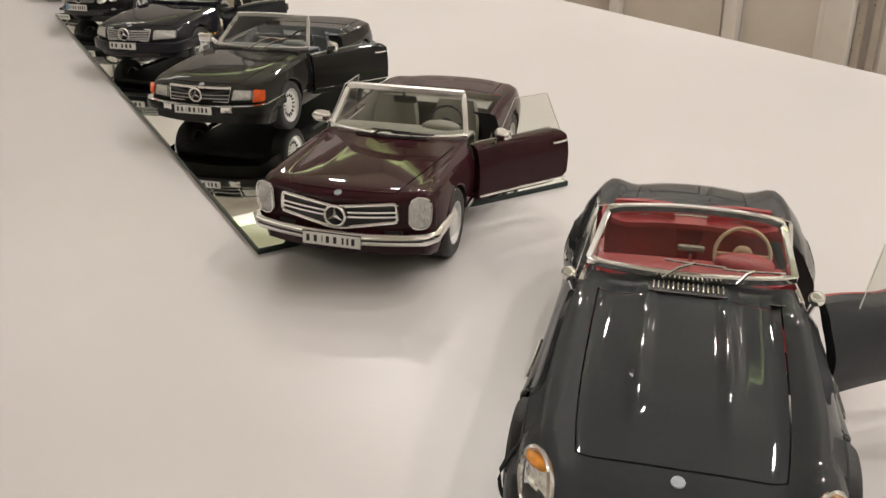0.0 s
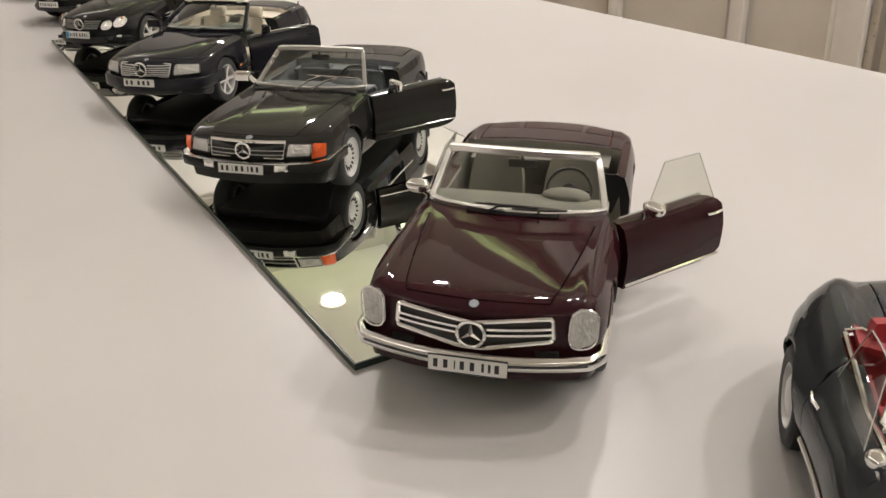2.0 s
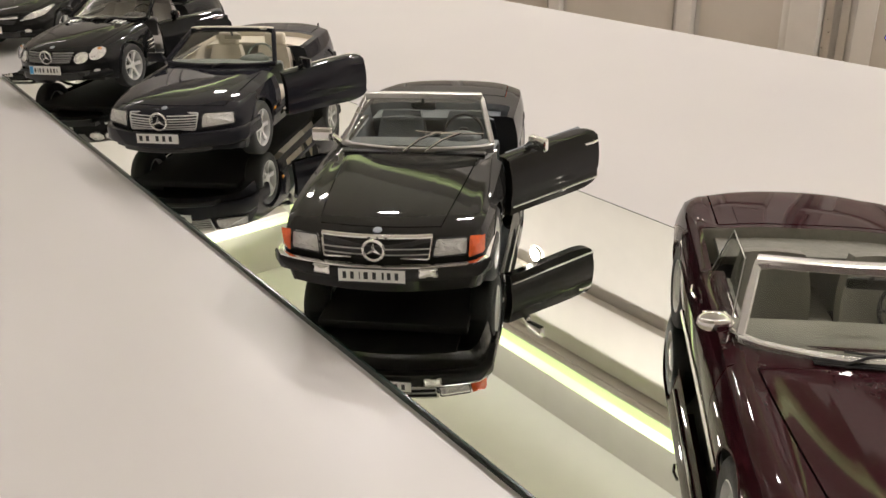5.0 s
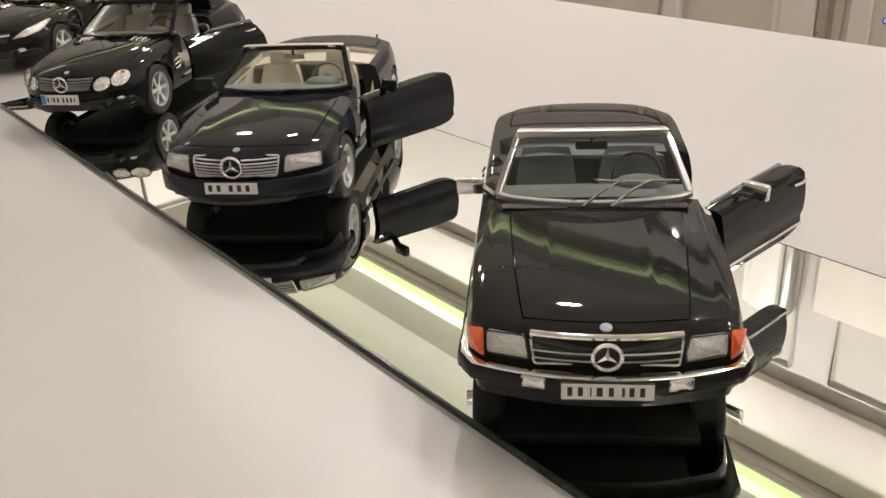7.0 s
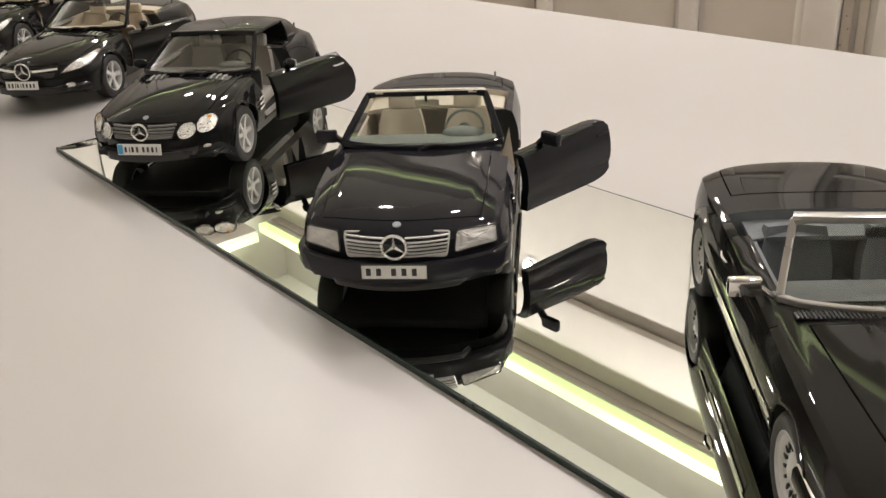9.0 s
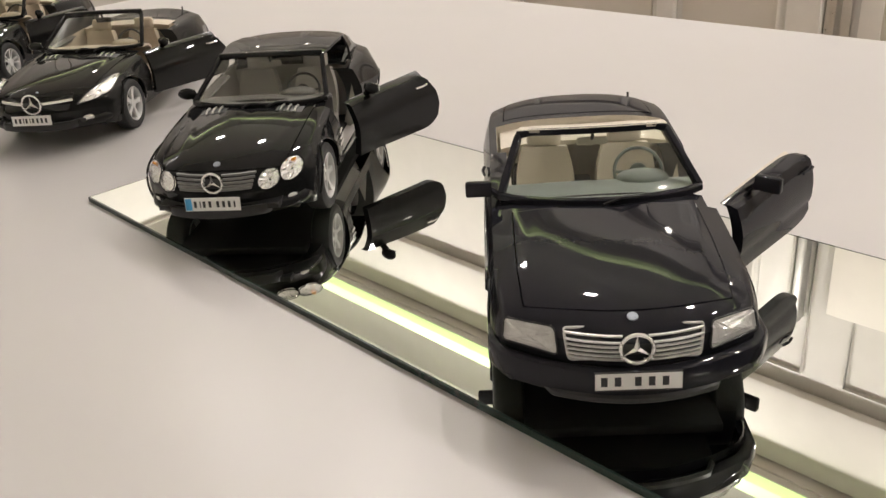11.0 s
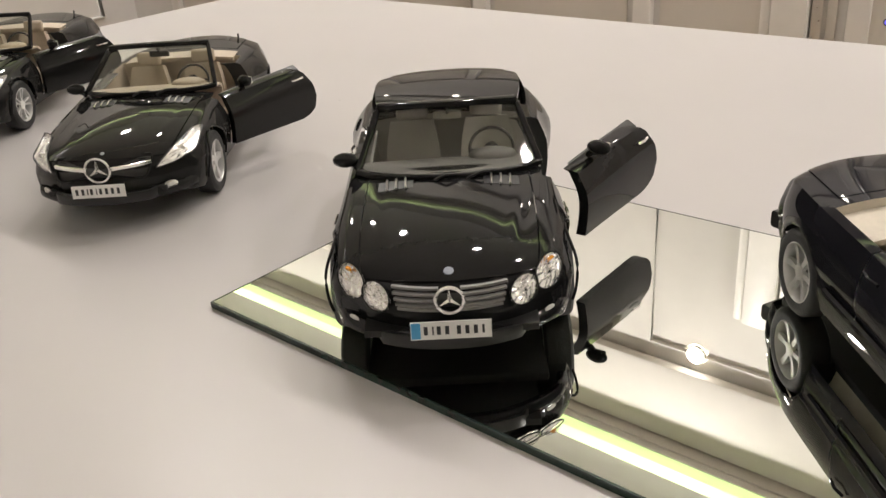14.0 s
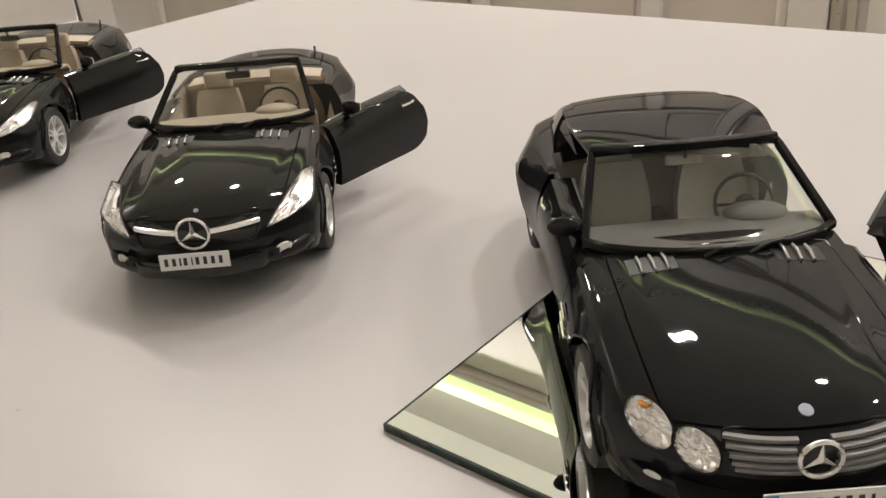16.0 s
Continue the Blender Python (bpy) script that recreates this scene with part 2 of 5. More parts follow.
def smooth(a, b, x):
    t = min(max((x - a) / (b - a), 0.0), 1.0)
    return t * t * (3 - 2 * t)


# ---- the cars: a shell over length (y, from the nose backwards) and girth (u: 0 crown, 0.5 shoulder, 1 sill) ----
class Shell:
    def __init__(self, c):
        self.c = c
        self.top, self.half, self.drop, self.low = (curve_of(c[k]) for k in ("top", "half", "drop", "low"))

    def at(self, y, u):
        c = self.c
        side = -1 if u < 0 else 1
        u = abs(u)
        xm = c["W"] * self.half(y)
        xs = xm * c.get("shoulder", 0.93)
        zc = self.top(y)
        zs = zc - self.drop(y)
        zb = self.low(y)
        if u <= 0.5:
            s = u / 0.5
            x, z = xs * s, zc - (zc - zs) * s ** c.get("crown", 3.0)
            z += self.rise(s, y)
        else:
            v = (u - 0.5) / 0.5
            z = zs + (zb - zs) * v
            k = min(v / 0.4, 1.0)
            x = xs + (xm - xs) * math.sin(k * math.pi / 2)
            if v > 0.4:
                x -= xm * c.get("tuck", 0.06) * ((v - 0.4) / 0.6) ** 2
            for yc, amp in c.get("flare", ()):
                x += amp * math.exp(-(((y - yc) / 0.42) ** 2)) * math.sin(min(v, 1) * math.pi) ** 0.7
            x -= c.get("crease", 0.0) * math.exp(-(((v - 0.62) / 0.05) ** 2))
        return Vector((side * x, self.bowed(x, y, z), z))

    def rise(self, s, y):
        """Height of the creases; a crease may drift from one place at the nose to another at the screen."""
        h = 0.0
        for s0, sw, amp, y0, y1 in self.c["ridges"]:
            if isinstance(s0, tuple):
                s0 = s0[0] + (s0[1] - s0[0]) * min(max(y / 1.7, 0.0), 1.0)
            h += amp * math.exp(-(((s - s0) / sw) ** 2)) * smooth(y0, y0 + 0.8, y) * (1 - smooth(y1 - 0.8, y1, y))
        return h

    def lid_u(self, y, u):
        """Widen the bonnet's opening towards the screen."""
        c = self.c
        k = c.get("taper", 1.0)
        w = min(max((y - c["yh0"]) / (c["yh1"] - c["yh0"]), 0.0), 1.0) * (1 - smooth(c["yh1"], c["yk0"], y))
        e = c["uh"] * (1 + (k - 1) * w)
        a = abs(u)
        if a >= 0.5 or k == 1.0:
            return u
        v = a * e / c["uh"] if a <= c["uh"] else 0.5 - (0.5 - a) * (0.5 - e) / (0.5 - c["uh"])
        return math.copysign(v, u)

    def side_x(self, y, z):
        zs, zb = self.top(y) - self.drop(y), self.low(y)
        return abs(self.at(y, 0.5 + 0.5 * min(max((zs - z) / (zs - zb), 0.0), 1.0)).x)

    def bowed(self, x, y, z):
        c, w = self.c, self.c["W"]
        f = max(0.0, 1 - y / 1.25) ** 1.3
        r = max(0.0, 1 - (c["L"] - y) / 1.0) ** 1.3
        return y + f * (c.get("inset", 0.0) + c["bow"] * (abs(x) / w) ** c.get("bowp", 2.0) + c["lean"] * max(z - c.get("lean_z", 0.45), 0)) - r * (c["rbow"] * (x / w) ** 2 + 0.15 * max(z - 0.6, 0))

    def nose(self, x, z, proud=0.0):
        """A point of the front, on the face or on the slope above it."""
        c, ax = self.c, abs(x)

        def inside(y):
            xm = c["W"] * self.half(y)
            t = min(ax / (xm * c.get("shoulder", 0.93)), 1.0)
            return ax <= xm and self.top(y) + self.rise(t, y) - self.drop(y) * t ** c.get("crown", 3.0) >= z

        y = 0.0
        while y < 0.7 and not inside(y):
            y += 0.02
        if 0 < y < 0.7:
            lo, hi = y - 0.02, y
            for _ in range(7):
                mid = (lo + hi) / 2
                lo, hi = (lo, mid) if inside(mid) else (mid, hi)
            y = hi
        return Vector((x, self.bowed(x, y, z) - proud, z + proud * 0.25))

    def patch(self, y0, y1, u0, u1, n=24, m=12, lift=0.0):
        return [[self.at(y0 + (y1 - y0) * i / n, u0 + (u1 - u0) * j / m) + Vector((0, 0, lift)) for j in range(m + 1)] for i in range(n + 1)]

    def body(self, car, material):
        c = self.c
        L = c["L"]
        ys = sorted(set([round(v, 4) for v in np.linspace(0.12, L - 0.12, 84)] + [0, 0.012, 0.035, 0.07, L - 0.07, L - 0.035, L - 0.012, L] + [c[k] for k in ("yh0", "yh1", "yk0", "yk1", "yt0", "yt1", "yd0", "yd1")]))
        us = sorted(set([round(v, 4) for v in np.linspace(0, 0.5, 17)] + [round(v, 4) for v in np.linspace(0.5, 1, 25)] + [c["uh"], c["uk"], c["ut"], c["ud0"], c["ud1"]]))
        full = [-u for u in us[:0:-1]] + us
        pts = [[self.at(y, self.lid_u(y, u)) for u in full] for y in ys]
        for end in (0, 1, 2, -3, -2, -1):
            inset = {0: 0.03, 1: 0.014, 2: 0.004, -1: 0.03, -2: 0.014, -3: 0.004}[end]
            for p in pts[end]:
                p.x *= 1 - inset
                p.z += (0.5 - p.z) * inset * 1.5
        w = len(full)
        arches = ((c["yf"], c["R"] * 1.13), (c["yr"], c["R"] * 1.11))
        m = Model()
        verts = [p for r in pts for p in r]
        faces = []
        keep = set()
        for i in range(len(ys) - 1):
            for j in range(w - 1):
                y, u = (ys[i] + ys[i + 1]) / 2, abs(full[j] + full[j + 1]) / 2
                if c["yh0"] < y < c["yh1"] and u < c["uh"] or c["yk0"] < y < c["yk1"] and u < c["uk"] or c["yt0"] < y < c["yt1"] and u < c["ut"]:
                    continue
                if c["yd0"] < y < c["yd1"] and c["ud0"] < u < c["ud1"]:
                    continue
                q = [i * w + j, i * w + j + 1, (i + 1) * w + j + 1, (i + 1) * w + j]
                mid = sum((verts[k] for k in q), Vector()) / 4
                if u > 0.5 and any((mid.y - a) ** 2 + (mid.z - c["R"]) ** 2 < r * r for a, r in arches):
                    continue
                faces.append(q)
                keep.update(q)
        for k in keep:
            p = verts[k]
            if abs(p.x) > 0.5 * c["W"]:
                for a, r in arches:
                    d = Vector((0, p.y - a, p.z - c["R"]))
                    if 0.001 < d.length < r + 0.012:
                        p += d.normalized() * (r - d.length)
        m.add(verts, faces)
        cols = [u for u in full if abs(u) <= 0.5]
        for row, y in ((pts[0], 0), (pts[-1], L)):
            by_u = dict(zip(full, row))
            rows = [[by_u[u] for u in cols]]
            for u in us:
                if u > 0.5:
                    e = by_u[u]
                    line = []
                    for k in cols:
                        x = e.x * k / 0.5
                        yy = e.y - self.bowed(abs(e.x), y, e.z) + self.bowed(abs(x), y, e.z)
                        line.append(Vector((x, yy, e.z)))
                    rows.append(line)
            base = [by_u[u] for u in cols]
            first = [Vector((p.x, p.y, base[0].z)) for p in base]
            rows.insert(1, first)
            m.grid(rows)
        ob = m.out("body", material, car, sharp=50)
        under = Model().box((0, L / 2 + 0.12, c["low_z"] + 0.05), (c["W"] * 1.5, L * 0.84, 0.08), 0.02)
        for a, r in arches:
            for s in (-1, 1):
                under.grid([[(s * (c["W"] * 0.45 + c["W"] * 0.44 * k), a + (r + 0.004) * math.cos(t), c["R"] + (r + 0.004) * math.sin(t)) for k in (0, 1)] for t in np.linspace(-0.25, math.pi + 0.25, 20)])
        under.box((0, (c["yh0"] + c["yh1"]) / 2, c["top"][0][1] * 0.62), (c["W"] * 1.3, (c["yh1"] - c["yh0"]) * 0.9, 0.05))
        under.out("underbody", M_VOID, car)
        for a, r in arches:
            for s in (-1, 1):
                ring = []
                for t in np.linspace(-0.1, math.pi + 0.1, 26):
                    y, z = a + (r - 0.004) * math.cos(t), c["R"] + (r - 0.004) * math.sin(t)
                    ring.append((s * (self.side_x(y, z) - 0.008), y, z))
                lip = Model().tube(ring, 0.011, 0.011, 6)
                lip.out("wheel_arch", material, car)
        return ob


def wheel(car, x, y, r, style, side):
    """A wheel of a tyre and a rim; side: which way it faces."""
    hub = new("wheel")
    hub.parent = car
    hub.matrix_basis = pose(x / 18, y / 18, r / 18)
    s = side
    tw, ri = 0.105, r * (0.68 if style != "steel" else 0.62)
    t = Model().lathe([(-tw, ri * 0.98), (-tw, r * 0.9), (-tw * 0.8, r * 0.985), (-tw * 0.3, r), (tw * 0.3, r), (tw * 0.8, r * 0.985), (tw * 1.0, r * 0.92), (tw * 1.06, r * 0.82), (tw * 0.96, ri * 1.0), (tw * 0.8, ri * 0.96)], (0, 0, 0), (s, 0, 0), 40)
    t.out("tyre", M_RUBBER, hub)
    rim = Model().lathe([(tw * 0.95, ri * 1.02), (tw * 1.0, ri * 0.97), (tw * 0.85, ri * 0.93), (tw * 0.2, ri * 0.9), (-tw, ri * 0.88)], (0, 0, 0), (s, 0, 0), 40)
    if style == "steel":
        rim.lathe([(tw * 0.85, ri * 0.95), (tw * 0.5, ri * 0.9), (tw * 0.45, ri * 0.75), (tw * 0.75, ri * 0.68), (tw * 0.95, ri * 0.5), (tw * 1.02, ri * 0.25), (tw * 1.05, 0.002)], (0, 0, 0), (s, 0, 0), 40)
    elif style == "slots":
        rim.lathe([(tw * 0.85, ri * 0.95), (tw * 0.75, ri * 0.85), (tw * 0.66, ri * 0.8), (tw * 0.7, ri * 0.74), (tw * 0.52, ri * 0.5), (tw * 0.62, ri * 0.46), (tw * 0.75, ri * 0.3), (tw * 0.84, ri * 0.2), (tw * 0.84, 0.002)], (0, 0, 0), (s, 0, 0), 40)
        dark = Model()
        for k in range(15):
            a = 2 * math.pi * k / 15
            dark.box((s * tw * 0.62, ri * 0.62 * math.cos(a), ri * 0.62 * math.sin(a)), (0.02, ri * 0.2, ri * 0.09), 0.004, (math.degrees(a), 0, 0))
        dark.out("rim_slots", M_BLACK, hub)
    else:
        rim.lathe([(tw * 0.55, ri * 0.3), (tw * 0.78, ri * 0.26), (tw * 0.85, ri * 0.1), (tw * 0.85, 0.002)], (0, 0, 0), (s, 0, 0), 24)
        n, wide = {"five": (5, 0.4), "six": (6, 0.3), "double": (10, 0.16)}[style]
        for k in range(n):
            a = 2 * math.pi * (k // 2 * 2 / n + (k % 2) * 0.062 - 0.03) if style == "double" else 2 * math.pi * k / n
            rows = []
            for q in np.linspace(0.18, 0.97, 6):
                wq = ri * wide * (0.42 + 0.42 * q)
                ac, asn = math.cos(a), math.sin(a)
                xx = s * tw * (0.82 - 0.12 * math.sin(q * math.pi))
                rows.append([(xx - s * 0.03 * (abs(e) > 0.6), ri * q * ac - wq * e * asn, ri * q * asn + wq * e * ac) for e in (-0.5 * 2, -0.6, 0.6, 1.0) for e in (e * 0.5,)])
            rim.solid(rows, (-s * 0.035, 0, 0))
    rim.out("rim", M_RIM, hub)
    Model().lathe([(-tw * 0.2, ri * 0.88), (-tw * 0.25, 0.002)], (0, 0, 0), (s, 0, 0), 24).out("brake_disc", M_BLACK, hub)
    return hub


def loop(corners, n=6, round_=0.25):
    """A closed outline with rounded corners."""
    pts = []
    cs = [Vector(p) for p in corners]
    for i, p in enumerate(cs):
        a, b = cs[i - 1], cs[(i + 1) % len(cs)]
        da, db = (a - p), (b - p)
        r = min(da.length, db.length) * round_
        s, e = p + da.normalized() * r, p + db.normalized() * r
        for k in range(n + 1):
            t = k / n
            pts.append(s * (1 - t) ** 2 + p * 2 * t * (1 - t) + e * t * t)
    return pts


def on_nose(sh, outline, proud):
    return [sh.nose(p[0], p[1], proud) for p in outline]


def dome(sh, outline, proud, bulge, rings=5):
    """A lens over an outline of (x, z) on the nose."""
    cx, cz = sum(p[0] for p in outline) / len(outline), sum(p[1] for p in outline) / len(outline)
    rows = []
    for k in range(rings + 1):
        t = 1 - k / rings * 0.995
        rows.append([sh.nose(cx + (p[0] - cx) * t, cz + (p[1] - cz) * t, proud + bulge * (1 - t * t)) for p in outline])
    return Model().grid(rows, closed_u=True)


def ellipse(cx, cz, rx, rz, n=28, tilt=0.0):
    return [Vector((cx + rx * math.cos(t) * math.cos(tilt) - rz * math.sin(t) * math.sin(tilt), cz + rx * math.cos(t) * math.sin(tilt) + rz * math.sin(t) * math.cos(tilt))) for t in np.linspace(0, 2 * math.pi, n, endpoint=False)]


class Flat:
    """A plane that touches the nose at one point, for lamps with a round or upright face."""

    def __init__(self, sh, cx, cz, tilt):
        self.c, self.o = sh.c, sh.nose(cx, cz)
        d = sh.nose(cx + 0.06, cz) - sh.nose(cx - 0.06, cz)
        self.ax = Vector((1, min(max(d.y / 0.12, -0.85), 0.85), 0)).normalized()
        self.az = Vector((-self.ax.y * math.copysign(1, 1) * 0, math.sin(radians(tilt)), math.cos(radians(tilt))))
        self.n = self.ax.cross(self.az).normalized()
        if self.n.y > 0:
            self.n = -self.n
        self.cx, self.cz = cx, cz

    def nose(self, x, z, proud=0.0):
        return self.o + self.ax * (x - self.cx) + self.az * (z - self.cz) + self.n * proud


def headlamp(car, sh, outline, proud=0.012, bulge=0.03, rim=0.012, rim_material=None, amber=None, cup=True, bowl=None):
    out = [Vector((p[0], p[1])) for p in outline]
    facets = dome(sh, out, 0.008, 0.004, 6)
    rng = random.Random(len(out))
    for p in facets.v:
        p.y += rng.uniform(-0.006, 0.006)
        p.z += rng.uniform(-0.005, 0.005)
    ob = facets.out("headlamp", bowl or M_REFLECTOR, car, "clear-glass headlamp with a silvery reflector", smooth=False)
    dome(sh, out, proud, bulge).out("lens", M_LENS, ob).visible_shadow = False
    Model().tube(on_nose(sh, out, proud), rim, rim, 6, closed=True).out("bezel", rim_material or M_CHROME, ob)
    cx, cz = sum(p[0] for p in out) / len(out), sum(p[1] for p in out) / len(out)
    if cup:
        wide = max(p[0] for p in out) - min(p[0] for p in out)
        high = max(p[1] for p in out) - min(p[1] for p in out)
        r = min(wide, high) * 0.2
        c = sh.nose(cx, cz, 0.012)
        Model().lathe([(0.0, r), (-0.004, r * 0.8), (0.002, r * 0.3), (0.012, 0.002)], c, (sh.nose(cx, cz, 0.05) - c), 20).out("bulb_cup", M_CHROME, ob)
    if amber:
        dome(sh, [Vector(p) for p in amber], proud + 0.006, bulge * 0.6, 3).out("indicator", M_AMBER, ob, "amber indicator lens")
    return ob


def star(parent, centre, r, tilt=0.0, thick=0.016, name="grille_star", material=None):
    """A ring with three arms."""
    m = pose(*centre, tilt, 0, 0)
    mm = Model()
    mm.tube([m @ Vector((r * math.cos(t), 0, r * math.sin(t))) for t in np.linspace(0, 2 * math.pi, 36, endpoint=False)], thick, thick, 8, closed=True)
    for k in range(3):
        a = math.pi / 2 + k * 2 * math.pi / 3
        d, s = Vector((math.cos(a), 0, math.sin(a))), Vector((-math.sin(a), 0, math.cos(a)))
        q = r * 0.2
        mm.add([m @ (s * q), m @ (d * r), m @ (-s * q), m @ Vector((0, -thick * 1.6, 0)), m @ Vector((0, thick, 0))], [[0, 1, 3], [1, 2, 3], [0, 4, 1], [1, 4, 2], [0, 3, 4], [3, 2, 4]])
    return mm.out(name, material or M_STAR, parent, sharp=25)


def grille(car, sh, outline, bars, bar_r, star_at, star_r, frame_r=0.02, bar_material=None, frame_material=None, slope=0.0, mesh_material=None):
    """A framed grille of cross bars with a ring and star in its middle."""
    out = [Vector(p) for p in outline]
    g = dome(sh, out, 0.004, 0.0, 3).out("grille", mesh_material or M_BLACK, car, "grille with cross bars")
    if frame_r:
        Model().tube(on_nose(sh, out, 0.014), frame_r, frame_r, 8, closed=True).out("grille_frame", frame_material or M_CHROME, g)
    zs, hw = [p[1] for p in out], max(abs(p[0]) for p in out)
    for z in bars:
        def edge(sign):
            xs = []
            n = len(out)
            for a in range(n):
                p, q = out[a], out[(a + 1) % n]
                if (p[1] - z) * (q[1] - z) <= 0 and p[1] != q[1]:
                    xs.append(p[0] + (q[0] - p[0]) * (z - p[1]) / (q[1] - p[1]))
            return max(xs) * sign if xs else hw * sign
        e = edge(1)
        clear = math.sqrt(max(0.0, (star_r * 0.98) ** 2 - (z - star_at[1]) ** 2))
        for x0, x1 in ((-e, -clear), (clear, e)) if clear else ((-e, e),):
            Model().tube([sh.nose(x, z - slope * abs(x), 0.016) for x in np.linspace(x0, x1, 17)], bar_r * 1.2, bar_r, 6, square=True).out("grille_bar", bar_material or M_SILVER, g)
    star(g, sh.nose(star_at[0], star_at[1], 0.05), star_r, thick=0.0125)
    return g


def plate(car, sh, z, wide, high, bars, proud=0.03, blue=False, frame=None, tilt=6):
    """A white plate whose writing is drawn as plain bars."""
    c = sh.nose(0, z, proud)
    p = Model().box(c, (wide, 0.012, high), 0.004, (-tilt, 0, 0)).out("number_plate", M_PLATE, car, "white plate with dark bars of writing")
    m = pose(*c, -tilt, 0, 0)
    x = -wide / 2 + (0.085 if blue else 0.035)
    span = wide - (0.085 if blue else 0.035) - 0.035
    unit = span / sum(bars)
    for k, q in enumerate(bars):
        if k % 2 == 0:
            Model().add([m @ Vector((x + (q * unit * 0.62 if i in (1, 2) else 0), -0.0085, (-1 if i < 2 else 1) * high * 0.26)) for i in range(4)], [[0, 1, 2, 3]]).out("plate_bar", M_INK, p, smooth=False)
        x += q * unit
    if blue:
        Model().box(m @ Vector((-wide / 2 + 0.034, -0.006, 0)), (0.06, 0.008, high * 0.96), 0.002, (-tilt, 0, 0)).out("plate_strip", M_BLUE, p)
    w, h = wide / 2, high / 2
    Model().tube([m @ Vector(q) for q in ((-w, -0.004, -h), (w, -0.004, -h), (w, -0.004, h), (-w, -0.004, h))], 0.006, 0.006, 4, closed=True).out("plate_frame", frame or M_BLACK, p)
    return p


def seat(car, x, y, material, lean=14, head=True, z=0.36, tall=0.62, wide=0.5):
    """A car seat of cushion, backrest, side bolsters and headrest."""
    s = Model().box((x, y, z), (wide, 0.5, 0.16), 0.05, (6, 0, 0), 3).out("seat", material, car)
    m = pose(x, y + 0.27, z + 0.02, -lean, 0, 0)
    b = Model()
    rows = []
    for k in range(9):
        t = k / 8
        w = wide / 2 * (0.92 + 0.1 * math.sin(t * math.pi) - 0.16 * t * t)
        rows.append([m @ Vector((w * e, -0.05 - 0.035 * abs(e) ** 3 + 0.02 * math.cos(e * 3), tall * t)) for e in np.linspace(-1, 1, 9)])
    b.solid(rows, m.to_3x3() @ Vector((0, 0.13, 0)))
    b.out("backrest", material, s)
    if head:
        Model().box(m @ Vector((0, 0.0, tall + 0.09)), (0.29, 0.1, 0.17), 0.04, (-lean + 4, 0, 0), 3).out("headrest", material, s)
    return s


def steering(car, x, y, z, r, material, tilt=62):
    m = pose(x, y, z, tilt - 90, 0, 0)
    w = Model().tube([m @ Vector((r * math.cos(t), 0, r * math.sin(t))) for t in np.linspace(0, 2 * math.pi, 32, endpoint=False)], 0.014, 0.014, 8, closed=True)
    ob = w.out("steering_wheel", material, car)
    h = Model().ball(m @ Vector((0, 0, 0)), (0.07, 0.03, 0.07), 8)
    for a in (0, math.pi, -math.pi / 2):
        h.tube([m @ Vector((0.05 * math.cos(a), 0, 0.05 * math.sin(a))), m @ Vector((r * math.cos(a), 0, r * math.sin(a)))], 0.012, 0.012, 6)
    h.out("wheel_hub", material, ob)
    return ob


def interior(car, sh, material, dash_material, wheel_material):
    """Tub, dashboard, console, seats and steering wheel."""
    c = sh.c
    y0, y1, u = c["yk0"], c["yk1"], c["uk"]
    rim = [sh.at(y0 + (y1 - y0) * k / 14, u) for k in range(15)] + [sh.at(y1, u - 2 * u * k / 12) for k in range(1, 12)] + [sh.at(y1 + (y0 - y1) * k / 14, -u) for k in range(15)] + [sh.at(y0, -u + 2 * u * k / 12) for k in range(1, 12)]
    for p in rim:
        if p.x > 0.3 and c["yd0"] < p.y < c["yd1"]:
            e = sh.at(p.y, c["ud1"])
            p.x, p.z = e.x * 0.985, e.z + 0.01
    low = [Vector((p.x * 0.94, p.y + (0.03 if p.y < 0.5 * (y0 + y1) else -0.03), min(0.5, p.z))) for p in rim]
    floor_ = [Vector((p.x * 0.9, p.y, 0.27)) for p in low]
    tub = Model().grid([rim, low, floor_], closed_u=True)
    n = len(rim)
    tub.f.append([2 * n + i for i in range(n)])
    tub.out("cabin", material, car)
    for y, d in ((c["yd0"], -0.004), (c["yd1"], 0.004)):
        rows = [[sh.at(y + d, c["ud0"] + (c["ud1"] - c["ud0"]) * k / 10) + Vector((-q, 0, 0)) for q in (0.004, 0.06, 0.2)] for k in range(11)]
        Model().solid(rows, (0, d * 2, 0)).out("door_jamb", M_BLACK, car)
    yb = c["ws"][0]
    zd = sh.top(yb) - c.get("dash_drop", 0.02)
    d = Model()
    hw = abs(sh.at(yb + 0.25, u).x) * c.get("dash_wide", 0.97)
    rows = []
    for y, z in ((yb + c.get("dash_front", -0.1), zd + 0.01), (yb + 0.2, zd + 0.005), (yb + 0.36, zd - 0.01), (yb + 0.43, zd - 0.06), (yb + 0.4, zd - 0.3)):
        rows.append([(hw * e, max(y, yb + 0.24 * (e * e - 0.6) + 0.05), z + 0.012 * (1 - e * e)) for e in np.linspace(-1, 1, 13)])
    d.solid(rows, (0, -0.03, -0.02))
    dash = d.out("dashboard", dash_material, car)
    Model().ball((0.36, yb + 0.36, zd + 0.005), (0.2, 0.13, 0.06), 10).out("binnacle", dash_material, dash)
    Model().box((0, y0 + 1.0, 0.42), (0.18, 0.95, 0.14), 0.03).out("console", dash_material, car)
    Model().box((0, y0 + 0.72, 0.52), (0.03, 0.03, 0.1), 0.01).out("gear_lever", M_BLACK, car)
    steering(car, 0.36, yb + 0.56, zd - 0.02, 0.185, wheel_material)


